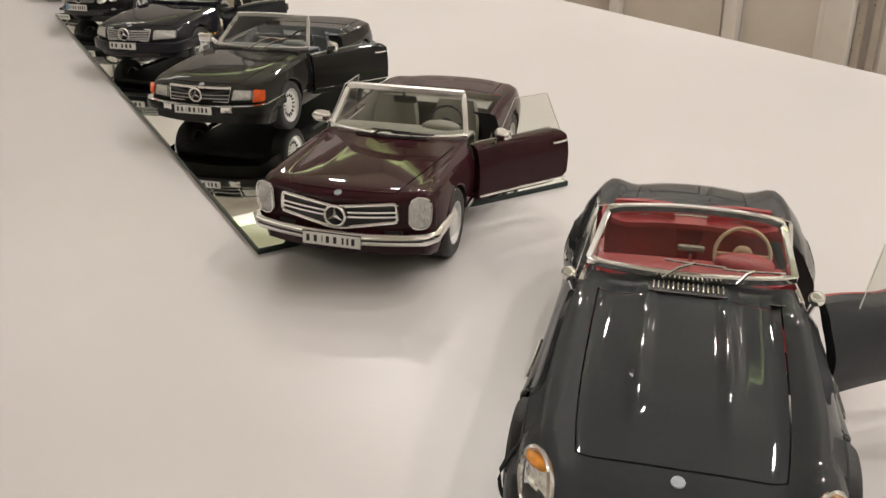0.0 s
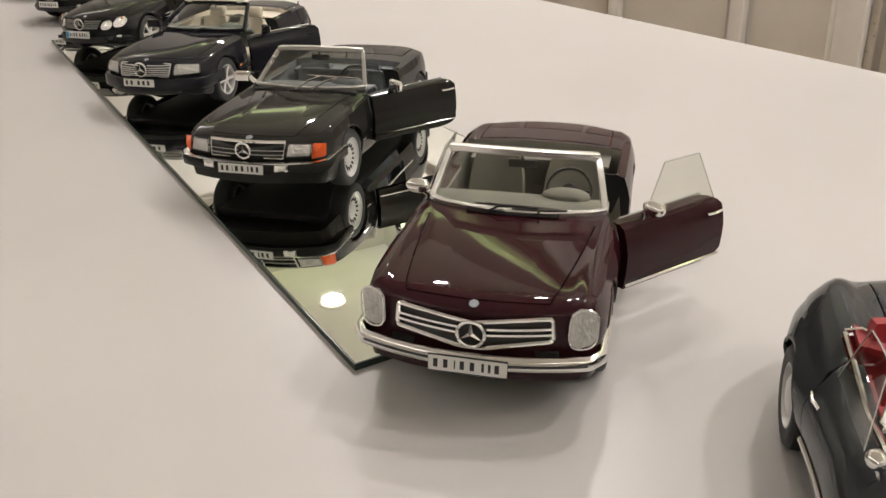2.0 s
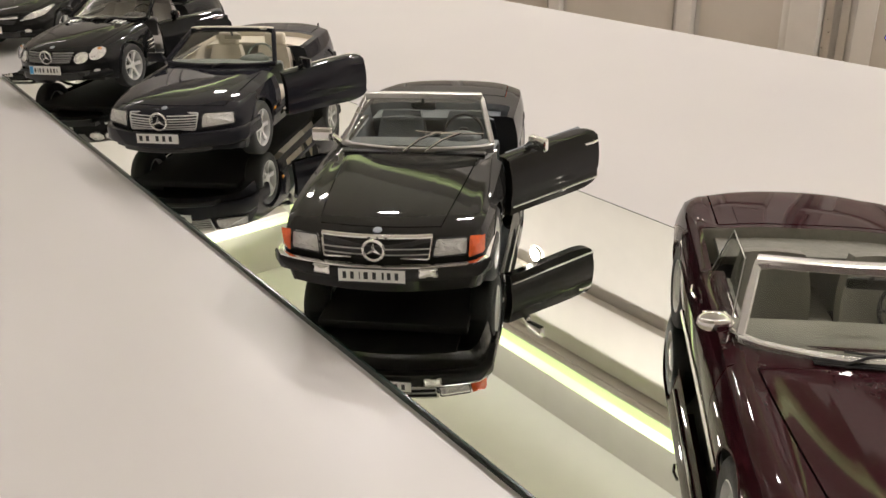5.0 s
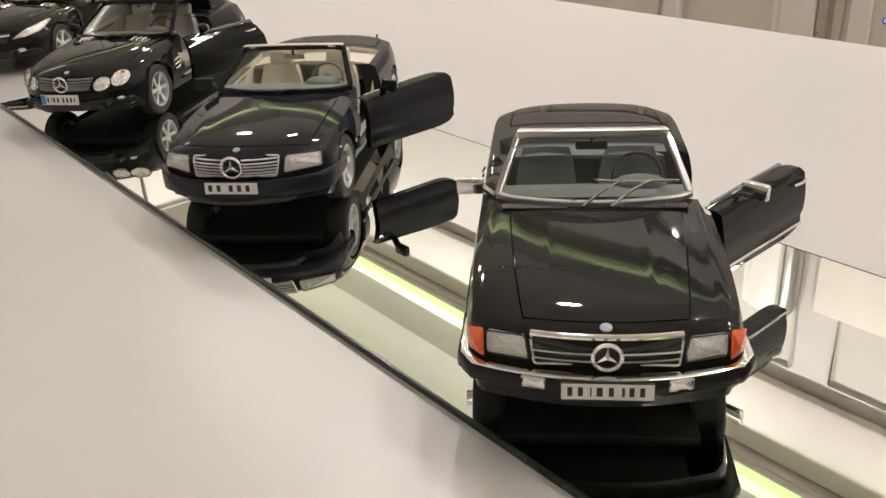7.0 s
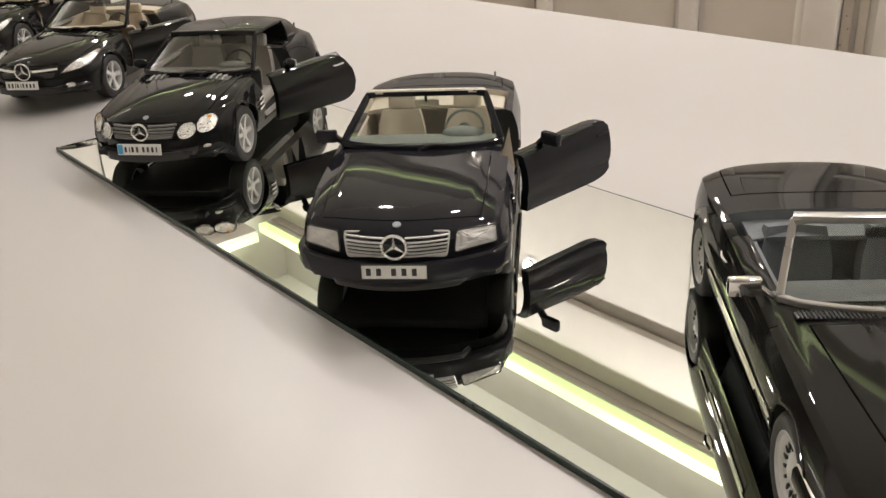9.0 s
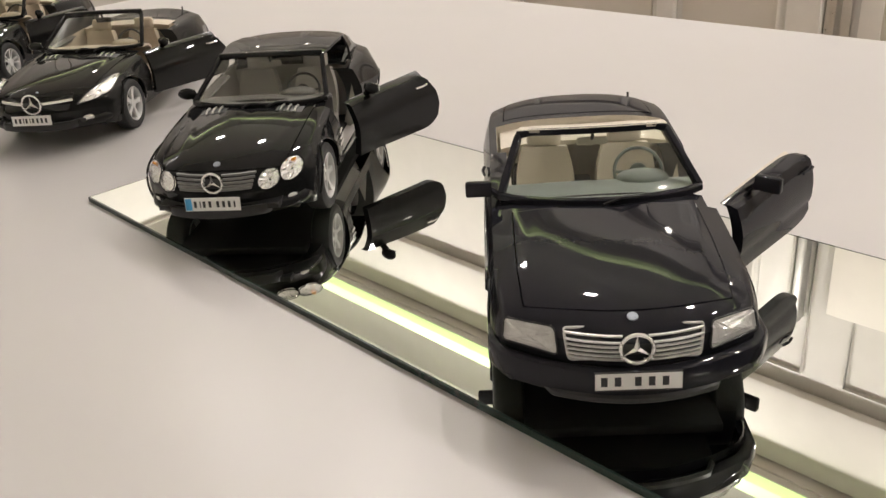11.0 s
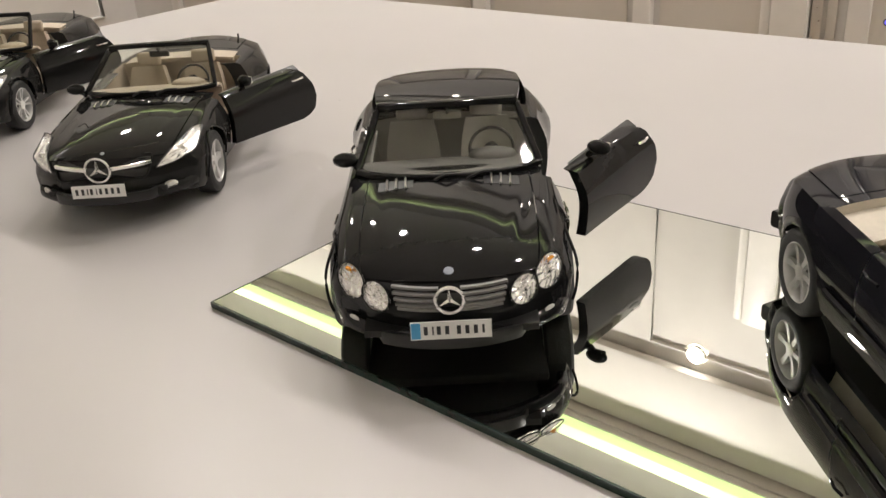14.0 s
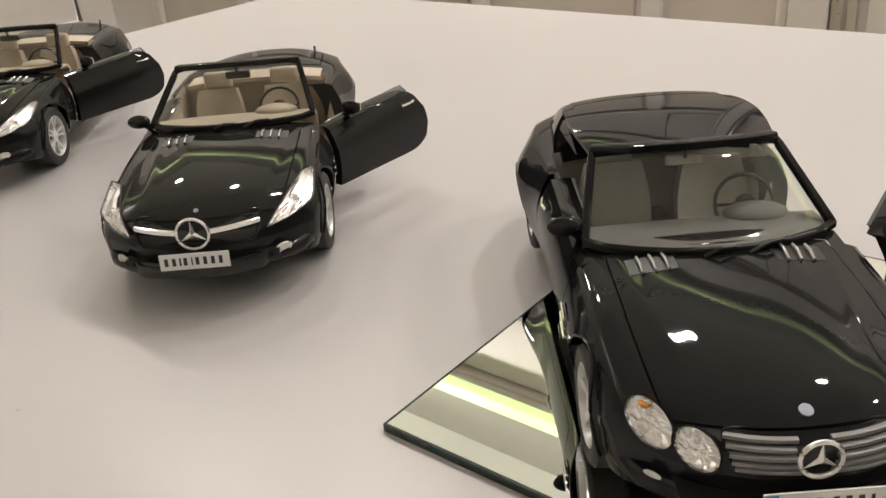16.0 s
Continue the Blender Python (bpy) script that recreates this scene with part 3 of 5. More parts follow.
def windscreen(car, sh, frame_material, r=0.022, header=None, bow=0.16, mirror=True, base_r=None):
    c = sh.c
    yb, wb, zb, yt, wt, zt = c["ws"]

    def base(e):
        return Vector((wb * e, yb + bow * (e * e - 0.6), zb + 0.015 * (1 - e * e)))

    def top(e):
        return Vector((wt * e, yt + bow * c.get("top_bow", 0.55) * (e * e - 0.6), zt + c.get("top_arch", 0.03) * (1 - e * e)))

    es = list(np.linspace(-1, 1, 15))
    ws = new("windscreen")
    ws.parent = car
    rows = [[base(e).lerp(top(e), t) for e in es] for t in np.linspace(0, 1, 7)]
    Model().solid(rows, (0, 0.008, 0.0)).out("pane", M_PANE, ws).visible_shadow = False
    rim = [base(e) for e in es[1:-1]] + [base(1).lerp(top(1), t) for t in (0.03, 0.06, 0.3, 0.6, 0.9, 0.96)] + [top(e) for e in es[-2:0:-1]] + [base(-1).lerp(top(-1), t) for t in (0.96, 0.9, 0.6, 0.3, 0.06, 0.03)]
    Model().tube(rim, r, r, 8, closed=True, square=True).out("windscreen_frame", frame_material, ws)
    if header:
        Model().tube([top(e) + Vector((0, 0.015, 0.012)) for e in es], c.get("header", 0.045), c.get("header", 0.045) * 0.4, 8, square=True).out("header", header, ws)
    if mirror:
        p = top(0)
        m = Model().box((p.x, p.y + 0.08, p.z - 0.12), (0.24, 0.03, 0.075), 0.02, (8, 0, 0)).out("interior_mirror", M_BLACK if mirror is True else mirror, car)
        Model().tube([(p.x, p.y + 0.02, p.z - 0.01), (p.x, p.y + 0.07, p.z - 0.1)], 0.014, 0.014, 6).out("mirror_stem", M_BLACK, m)
    return base, top


def wipers(car, base, top, spans, material, r=0.009):
    for e0, e1, t1 in spans:
        a = base(e0) + Vector((0, -0.05, 0.0))
        b = base(e1).lerp(top(e1), t1) + Vector((0, -0.035, 0.02))
        w = Model().tube([a, a.lerp(b, 0.5) + Vector((0, -0.02, 0.03)), b], r, r, 6).out("wiper", material, car)
        d = (base(min(e1 + 0.28, 0.95)) - base(e1 - 0.28))
        q = [base(min(max(e1 + k, -0.95), 0.95)).lerp(top(min(max(e1 + k, -0.95), 0.95)), t1 * (1 - (k - 0.0) * 0.35)) + Vector((0, -0.03, 0.012)) for k in np.linspace(-0.3, 0.3, 7)]
        Model().tube(q, r * 0.8, r * 0.8, 6).out("wiper_blade", M_BLACK if material is M_BLACK else material, w)


def doors(car, sh, material, angle, inner, glass_top=None, strip=None, handle=None, mirror=None, drop_to=None):
    """A closed door on one side and an open one on the other."""
    c = sh.c
    g, gu = 0.009, 0.006
    y0, y1, u0, u1 = c["yd0"] + g, c["yd1"] - g, c["ud0"] + gu, c["ud1"] - gu
    for side in (-1, 1):
        hinge = sh.at(c["yd0"], 0.62)
        out_by = Vector(c.get("hinge_out", (0.05, -0.03))).to_3d()
        swing = Matrix.Translation(hinge + out_by) @ Matrix.Rotation(-radians(angle), 4, "Z") @ Matrix.Translation(-hinge) if side > 0 else Matrix.Identity(4)
        rows = []
        for i in range(25):
            y = y0 + (y1 - y0) * i / 24
            row = []
            for j in range(15):
                k = max(0.0, (i - 18) / 6) if side > 0 else 0.0
                pinch = 0.5 + (j / 14 - 0.5) * (1 - c.get("door_round", 0.3) * (1 - math.sqrt(max(1 - k * k, 0.0))))
                u = u0 + (u1 - u0) * pinch
                row.append(swing @ sh.at(y + c.get("door_rake", 0.0) * (u - 0.75) * (i / 24), side * u))
            rows.append(row)
        turn = swing.to_3x3()
        thick = turn @ Vector((-side * 0.085, 0, 0))
        d = Model().solid(rows, thick)
        door = d.out("door", material, car, "open door swung out on its hinge" if side > 0 else "closed door")
        inn = []
        for i in range(2, 23):
            y = y0 + (y1 - y0) * i / 24
            inn.append([swing @ (sh.at(y, side * (u0 + (u1 - u0) * j / 8)) + Vector((-side * 0.088, 0, 0))) for j in range(0, 8)])
        Model().solid(inn, turn @ Vector((-side * 0.02, 0, 0))).out("door_lining", inner, door)
        if strip:
            u_s, r_s = strip
            Model().tube([swing @ (sh.at(y, side * u_s) + Vector((side * 0.004, 0, 0))) for y in np.linspace(y0 + 0.01, y1 - 0.01, 12)], 0.012, r_s, 6).out("door_trim", M_CHROME, door)
        if handle:
            k = 0.13 if c.get("door_round", 0.3) > 0.5 else 0.0
            p = swing @ (sh.at(y1 - 0.2 - k, side * 0.57) + Vector((side * 0.02, 0, 0)))
            q = swing @ (sh.at(y1 - 0.03 - k, side * 0.57) + Vector((side * 0.02, 0, 0)))
            Model().tube([p, p.lerp(q, 0.5) + turn @ Vector((side * 0.015, 0, 0)), q], 0.012, 0.012, 6).out("door_handle", handle, door)
        if glass_top:
            zt, rake, back = glass_top
            e = [sh.at(y, side * 0.5) + Vector((-side * 0.03, 0, 0)) for y in np.linspace(y0 + 0.22, y1 - 0.05, 8)]
            f = [Vector((p.x - side * 0.1, p.y + rake * (1 - k / 7) - back * (k / 7), zt)) for k, p in enumerate(e)]
            Model().solid([[swing @ p for p in e], [swing @ p for p in f]], turn @ Vector((-side * 0.012, 0, 0))).out("door_glass", M_PANE, door, "clear raised side window").visible_shadow = False
            Model().tube([swing @ p for p in [e[0]] + f + [e[-1]]], 0.004, 0.004, 4).out("glass_edge", M_SILVER, door)
        if mirror:
            kind, mm = mirror
            b = swing @ (sh.at(y0 + 0.26, side * 0.47) + Vector((0, 0, 0.03)))
            if kind == "box":
                pod = Model().box(b + turn @ Vector((side * 0.14, 0.0, 0.07)), (0.2, 0.07, 0.12), 0.02, (0, 0, -angle if side > 0 else 0))
            else:
                pod = Model().ball(b + turn @ Vector((side * 0.085, 0.0, 0.07)), (0.105, 0.058, 0.062), 10, (0, 0, -angle if side > 0 else 0))
            pod.tube([b + turn @ Vector((-side * 0.02, 0.02, -0.01)), b + turn @ Vector((side * 0.06, 0.01, 0.06 if kind == "box" else 0.055))], 0.04, 0.03, 8)
            pod.out("door_mirror", mm, door)
            Model().box(b + turn @ Vector((side * (0.14 if kind == "box" else 0.085), 0.045 if kind == "box" else 0.05, 0.07)), (0.14, 0.02, 0.075), 0.008, (0, 0, -angle if side > 0 else 0)).out("mirror_glass", M_MIRROR, door)


def lids(car, sh, material, lift=0.004):
    """Bonnet and boot lid, set in with a gap all round."""
    c = sh.c
    g, gu = 0.010, 0.0055
    for name, a, b, u in (("bonnet", "yh0", "yh1", "uh"), ("boot_lid", "yt0", "yt1", "ut")):
        y0, y1, e = c[a] + g, c[b] - g, c[u] - gu
        rows = [[sh.at(y, sh.lid_u(y, -e + 2 * e * j / 72) if name == "bonnet" else -e + 2 * e * j / 72) + Vector((0, 0, lift)) for j in range(73)] for y in np.linspace(y0, y1, 31)]
        Model().solid(rows, (0, 0, -0.03)).out(name, material, car, sharp=50)


def car_base(name, label, at, turn, tip, z):
    car = new(name)
    tagged(car, label, "model car", "row of model cars")
    car.matrix_world = pose(at[0], at[1], z, 0, tip, turn)
    return car


# ---- room ----
def slab(name, lo, hi, material, bevel=0.0, parent=None, **kw):
    c = [(a + b) / 2 for a, b in zip(lo, hi)]
    return Mesh().box(c, [b - a for a, b in zip(lo, hi)], bevel).out(name, material, parent, **kw)


def build_room():
    tagged(slab("floor", (-4.9, -3.2, FLOOR - 0.1), (3.2, 2.5, FLOOR), M_FLOOR), "brown wooden room floor", "floor", kind="structure")
    tagged(slab("ceiling", (-4.9, -3.2, CEIL), (3.2, 2.5, CEIL + 0.1), M_CEIL), "white plastered ceiling", "ceiling", kind="structure")
    back = tagged(slab("wall_north", (-4.9, WALL_Y, FLOOR), (3.2, WALL_Y + 0.15, CEIL), M_WALL), "warm beige panelled wall behind the table", "wall", kind="structure")
    left = tagged(slab("wall_west", (WALL_X - 0.2, -3.0, FLOOR), (WALL_X, WALL_Y, CEIL), M_WALL), "off-white panelled side wall", "wall", kind="structure")
    tagged(slab("wall_east", (3.0, -3.0, FLOOR), (3.2, WALL_Y, CEIL), M_WALL), "plain beige wall", "wall", kind="structure")
    tagged(slab("wall_south", (-4.9, -3.2, FLOOR), (3.2, -3.0, CEIL), M_WALL), "plain beige wall", "wall", kind="structure")
    # panels and pilasters of the back wall
    for k in range(11):
        x = -4.29 + 0.62 * k
        slab("panel", (x + 0.05, WALL_Y - 0.008, FLOOR + 0.12), (x + 0.56, WALL_Y - 0.001, 0.62), M_PANEL, 0.003, back)
        slab("pilaster", (x - 0.03, WALL_Y - 0.03, FLOOR + 0.1), (x + 0.03, WALL_Y - 0.001, 0.7), M_TRIM, 0.006, back)
        for z0, z1 in ((0.86, 1.5),) if k in (4, 5, 6) else ():
            m = Mesh()
            a, b = x + 0.07, x + 0.55
            m.tube([(a, WALL_Y - 0.001, z0), (b, WALL_Y - 0.001, z0), (b, WALL_Y - 0.001, z1), (a, WALL_Y - 0.001, z1)], 0.014, 0.0035, 8, closed=True)
            m.out("moulding", M_TRIM, back)
    slab("rail", (-4.7, WALL_Y - 0.04, 0.7), (3.0, WALL_Y - 0.001, 0.78), M_TRIM, 0.01, back)
    slab("baseboard", (-4.7, WALL_Y - 0.03, FLOOR), (3.0, WALL_Y - 0.001, FLOOR + 0.1), M_TRIM, 0.006, back)
    slab("cornice", (-4.7, WALL_Y - 0.05, 1.56), (3.0, WALL_Y - 0.001, 1.869), M_CORNICE, 0.02, back)
    # side wall with framed panels
    for k in range(6):
        y = -2.6 + 0.8 * k
        m = Mesh()
        for z0, z1 in ((FLOOR + 0.2, 0.55), (0.7, 1.7)):
            m.tube([(WALL_X + 0.004, y, z0), (WALL_X + 0.004, y + 0.66, z0), (WALL_X + 0.004, y + 0.66, z1), (WALL_X + 0.004, y, z1)], 0.02, 0.012, 8, closed=True)
        m.out("moulding", M_TRIM, left)
    # door casing in the back wall
    case = tagged(new("door_1"), "closed grey door in a white casing", "door", kind="structure")
    for x in (-1.36, -0.28):
        slab("door_casing", (x - 0.05, WALL_Y - 0.06, FLOOR), (x + 0.05, WALL_Y - 0.001, 1.3), M_TRIM, 0.01, case)
        slab("door_stop", (x + 0.055, WALL_Y - 0.045, FLOOR), (x + 0.085, WALL_Y - 0.001, 1.3), M_SILVER, 0.005, case)
        slab("casing_edge", (x - 0.085, WALL_Y - 0.04, FLOOR), (x - 0.055, WALL_Y - 0.001, 1.3), M_TRIM, 0.008, case)
    slab("door_leaf", (-1.2, WALL_Y - 0.025, FLOOR + 0.01), (-0.38, WALL_Y - 0.009, 1.25), M_PANEL, 0.004, case)
    # cove light along the wall
    cove = tagged(new("led_cove_with_copies"), "yellow-green cornice strip light, its copies on the other walls added as fill", "strip light")
    slab("light_strip", (-4.65, 2.075, 1.876), (2.95, 2.125, 1.93), M_STRIP, 0.004, cove)
    slab("strip_housing", (-4.65, 2.126, 1.875), (2.95, 2.16, 1.91), M_TRIM, 0.004, cove)
    slab("strip_shelf", (-4.65, 2.161, 1.87), (2.95, WALL_Y - 0.001, 1.89), M_TRIM, 0.004, cove)
    # copies of the strip added on the other walls as fixtures for the fill
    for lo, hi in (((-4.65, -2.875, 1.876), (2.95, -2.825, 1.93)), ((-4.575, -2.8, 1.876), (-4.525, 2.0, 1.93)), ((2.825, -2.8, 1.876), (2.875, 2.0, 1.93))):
        side = tagged(new("led_cove_with_copies"), "yellow-green cornice strip light, its copies on the other walls added as fill", "strip light")
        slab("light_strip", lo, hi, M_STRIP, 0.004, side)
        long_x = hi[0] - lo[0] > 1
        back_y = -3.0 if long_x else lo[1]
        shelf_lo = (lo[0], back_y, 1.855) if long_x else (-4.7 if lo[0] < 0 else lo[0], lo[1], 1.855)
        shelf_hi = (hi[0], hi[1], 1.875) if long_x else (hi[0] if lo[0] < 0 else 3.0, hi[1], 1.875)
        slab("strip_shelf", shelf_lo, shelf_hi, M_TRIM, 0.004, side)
    for k in range(7):
        x = -4.45 + 0.96 * k
        w = tagged(new("wall_lamp"), "small round white wall lamp, lit", "lamp", "wall lamps")
        Mesh().lathe([(0, 0.034), (0.008, 0.034), (0.012, 0.03)], (x, WALL_Y - 0.004, 1.5), (0, -1, 0), 28).out("lamp_body", M_TRIM, w)
        Mesh().lathe([(0.0, 0.0295), (0.006, 0.02), (0.009, 0.001)], (x, WALL_Y - 0.0165, 1.5), (0, -1, 0), 28).out("lamp_glass", M_LAMP, w)
    # fixtures for the added ceiling lamps, out of view
    for sx, sy in UNSEEN_SPOTS:
        d = tagged(new("unseen_ceiling_lamp"), "unseen recessed ceiling lamp with white rim, added to light the table", "lamp", "ceiling lamps")
        Mesh().lathe([(0, 0.09), (-0.012, 0.087), (-0.014, 0.075), (-0.004, 0.073)], (sx, sy, CEIL - 0.001), (0, 0, 1), 28).out("lamp_rim", M_TRIM, d)
        Mesh().lathe([(-0.006, 0.072), (-0.008, 0.001)], (sx, sy, CEIL - 0.001), (0, 0, 1), 28).out("lamp_glass", M_DOWN, d)
    tagged(slab("wall_socket", (-2.54, WALL_Y - 0.03, -0.36), (-2.44, WALL_Y - 0.009, -0.28), M_BLACK, 0.004), "small black box mounted on the panelled wall", "socket box")
    led = tagged(new("status_light"), "tiny blue status light on the grey door", "light")
    Mesh().lathe([(0, 0.006), (0.003, 0.005), (0.004, 0.001)], (-1.12, WALL_Y - 0.026, -0.335), (0, -1, 0), 16).out("light_lens", M_LED, led)
    Mesh().lathe([(0, 0.01), (0.003, 0.009), (0.003, 0.0065)], (-1.12, WALL_Y - 0.026, -0.335), (0, -1, 0), 16).out("light_ring", M_BLACK, led)
    # the display table
    table = tagged(new("display_table"), "large glossy white display table", "table")
    slab("tabletop", (-1.51, -0.8, TABLE_Z - 0.045), (1.3, 0.603, TABLE_Z), M_WHITE, 0.002, table)
    slab("plinth", (-1.4, -0.7, FLOOR), (1.2, 0.5, TABLE_Z - 0.0455), M_TRIM, 0.004, table)
    mir = tagged(new("mirror_plate"), "long mirror plate with a dark green edge lying on the table", "mirror")
    slab("mirror_glass", (-0.814, 0.001, TABLE_Z + 0.0016), (-0.001, 0.196, -0.00002), M_MIRROR, 0.0, mir)
    e = Mesh()
    for lo, hi in (((-0.815, 0.0, TABLE_Z), (0.0, 0.0009, 0.0)), ((-0.815, 0.1961, TABLE_Z), (0.0, 0.197, 0.0)), ((-0.815, 0.0009, TABLE_Z), (-0.8141, 0.1961, 0.0)), ((-0.0009, 0.0009, TABLE_Z), (0.0, 0.1961, 0.0)), ((-0.8141, 0.0009, TABLE_Z), (-0.0009, 0.1961, TABLE_Z + 0.0015))):
        e.box([(a + b) / 2 for a, b in zip(lo, hi)], [b - a for a, b in zip(lo, hi)])
    e.out("mirror_edge", M_MIRROR_EDGE, mir, smooth=False)


build_room()

# ---- the cars ----
BASE = dict(L=4.5, W=0.9, yf=0.98, yr=3.58, R=0.325, bow=0.3, lean=0.1, rbow=0.25, low_z=0.2,
            top=[(0, 0.66), (0.08, 0.74), (0.3, 0.79), (1.0, 0.85), (1.75, 0.89), (2.2, 0.9), (3.2, 0.93), (4.0, 0.92), (4.3, 0.88), (4.45, 0.8), (4.5, 0.7)],
            half=[(0, 0.88), (0.1, 0.94), (0.4, 0.98), (1.0, 1.0), (3.5, 1.0), (4.1, 0.97), (4.4, 0.92), (4.5, 0.86)],
            drop=[(0, 0.05), (0.5, 0.07), (1.5, 0.07), (4.5, 0.08)],
            low=[(0, 0.27), (0.3, 0.22), (4.2, 0.22), (4.5, 0.3)],
            ridges=[], yh0=0.2, yh1=1.62, uh=0.4, yk0=1.8, yk1=3.15, uk=0.46, yt0=3.42, yt1=4.3, ut=0.4,
            yd0=1.62, yd1=2.78, ud0=0.46, ud1=0.93, ws=(1.77, 0.72, 0.88, 2.34, 0.55, 1.2))


def spec(L=4.5, tail_end=None, **kw):
    """A car's form; tail_end draws the part behind the cockpit in to a shorter length."""
    c = {**BASE, **kw, "L": tail_end or L}
    if tail_end:
        k = (tail_end - 3.2) / (L - 3.2)
        for name in ("top", "half", "drop", "low"):
            c[name] = [(y if y <= 3.2 else 3.2 + (y - 3.2) * k, v) for y, v in c[name]]
            if c[name][-1][0] > tail_end:
                c[name][-1] = (tail_end, c[name][-1][1])
        c["yt1"] = 3.2 + (c["yt1"] - 3.2) * k
    return c


def mirrored(outline):
    return [Vector((-p[0], p[1])) for p in outline][::-1]


def emblem(car, sh, y, r=0.033):
    p = sh.at(y, 0)
    q = sh.at(y + 0.05, 0)
    n = Vector((0, -(q.z - p.z), q.y - p.y)).normalized()
    Model().lathe([(0.002, r), (0.009, r * 0.95), (0.0095, r * 0.6), (0.0095, 0.001)], p, n, 24).out("bonnet_badge", M_EMBLEM, car)


def four_wheels(car, c, style, track=None):
    t = track or c["W"] - 0.125
    for y in (c["yf"], c["yr"]):
        for s in (-1, 1):
            wheel(car, s * t, y, c["R"], style, s)


def bar_round(sh, z, y_off, reach, n=25, wrap=0.5):
    """A line round the nose at height z, bending back along the sides."""
    hw = sh.c["W"] * reach
    pts = [Vector((hw, sh.bowed(hw, 0, z) + wrap, z)), Vector((hw, sh.bowed(hw, 0, z) + wrap * 0.5, z))]
    mid = []
    for e in np.linspace(1, -1, n):
        x = hw * e
        y = sh.bowed(x, 0, z) - y_off
        if abs(e) > 0.93:
            y += (abs(e) - 0.93) / 0.07 * 0.07
        mid.append(Vector((x, y, z)))
    return pts + mid + [Vector((-p.x, p.y, p.z)) for p in pts[::-1]]


def tail(car, sh, z=0.66):
    """Rear lamps and rear bumper."""
    c = sh.c
    for s in (-1, 1):
        rows = []
        for k in range(9):
            x = c["W"] * sh.half(c["L"]) * (0.5 + 0.36 * k / 8)
            rows.append([Vector((s * x, sh.bowed(x, c["L"], zz) + 0.014, zz)) for zz in (z - 0.08, z, z + 0.08)])
        Model().solid(rows, (0, -0.04, 0)).out("rear_lamp", M_ORANGE, car, "red ribbed rear lamp")
    wr = c["W"] * sh.half(c["L"]) * 0.97
    pts = [Vector((wr * e, sh.bowed(wr * e, c["L"], 0.42) + 0.03, 0.42)) for e in np.linspace(-1, 1, 17)]
    Model().tube(pts, 0.05, 0.07, 8, square=True).out("rear_bumper", c.get("rear_bumper", M_BLACK), car)


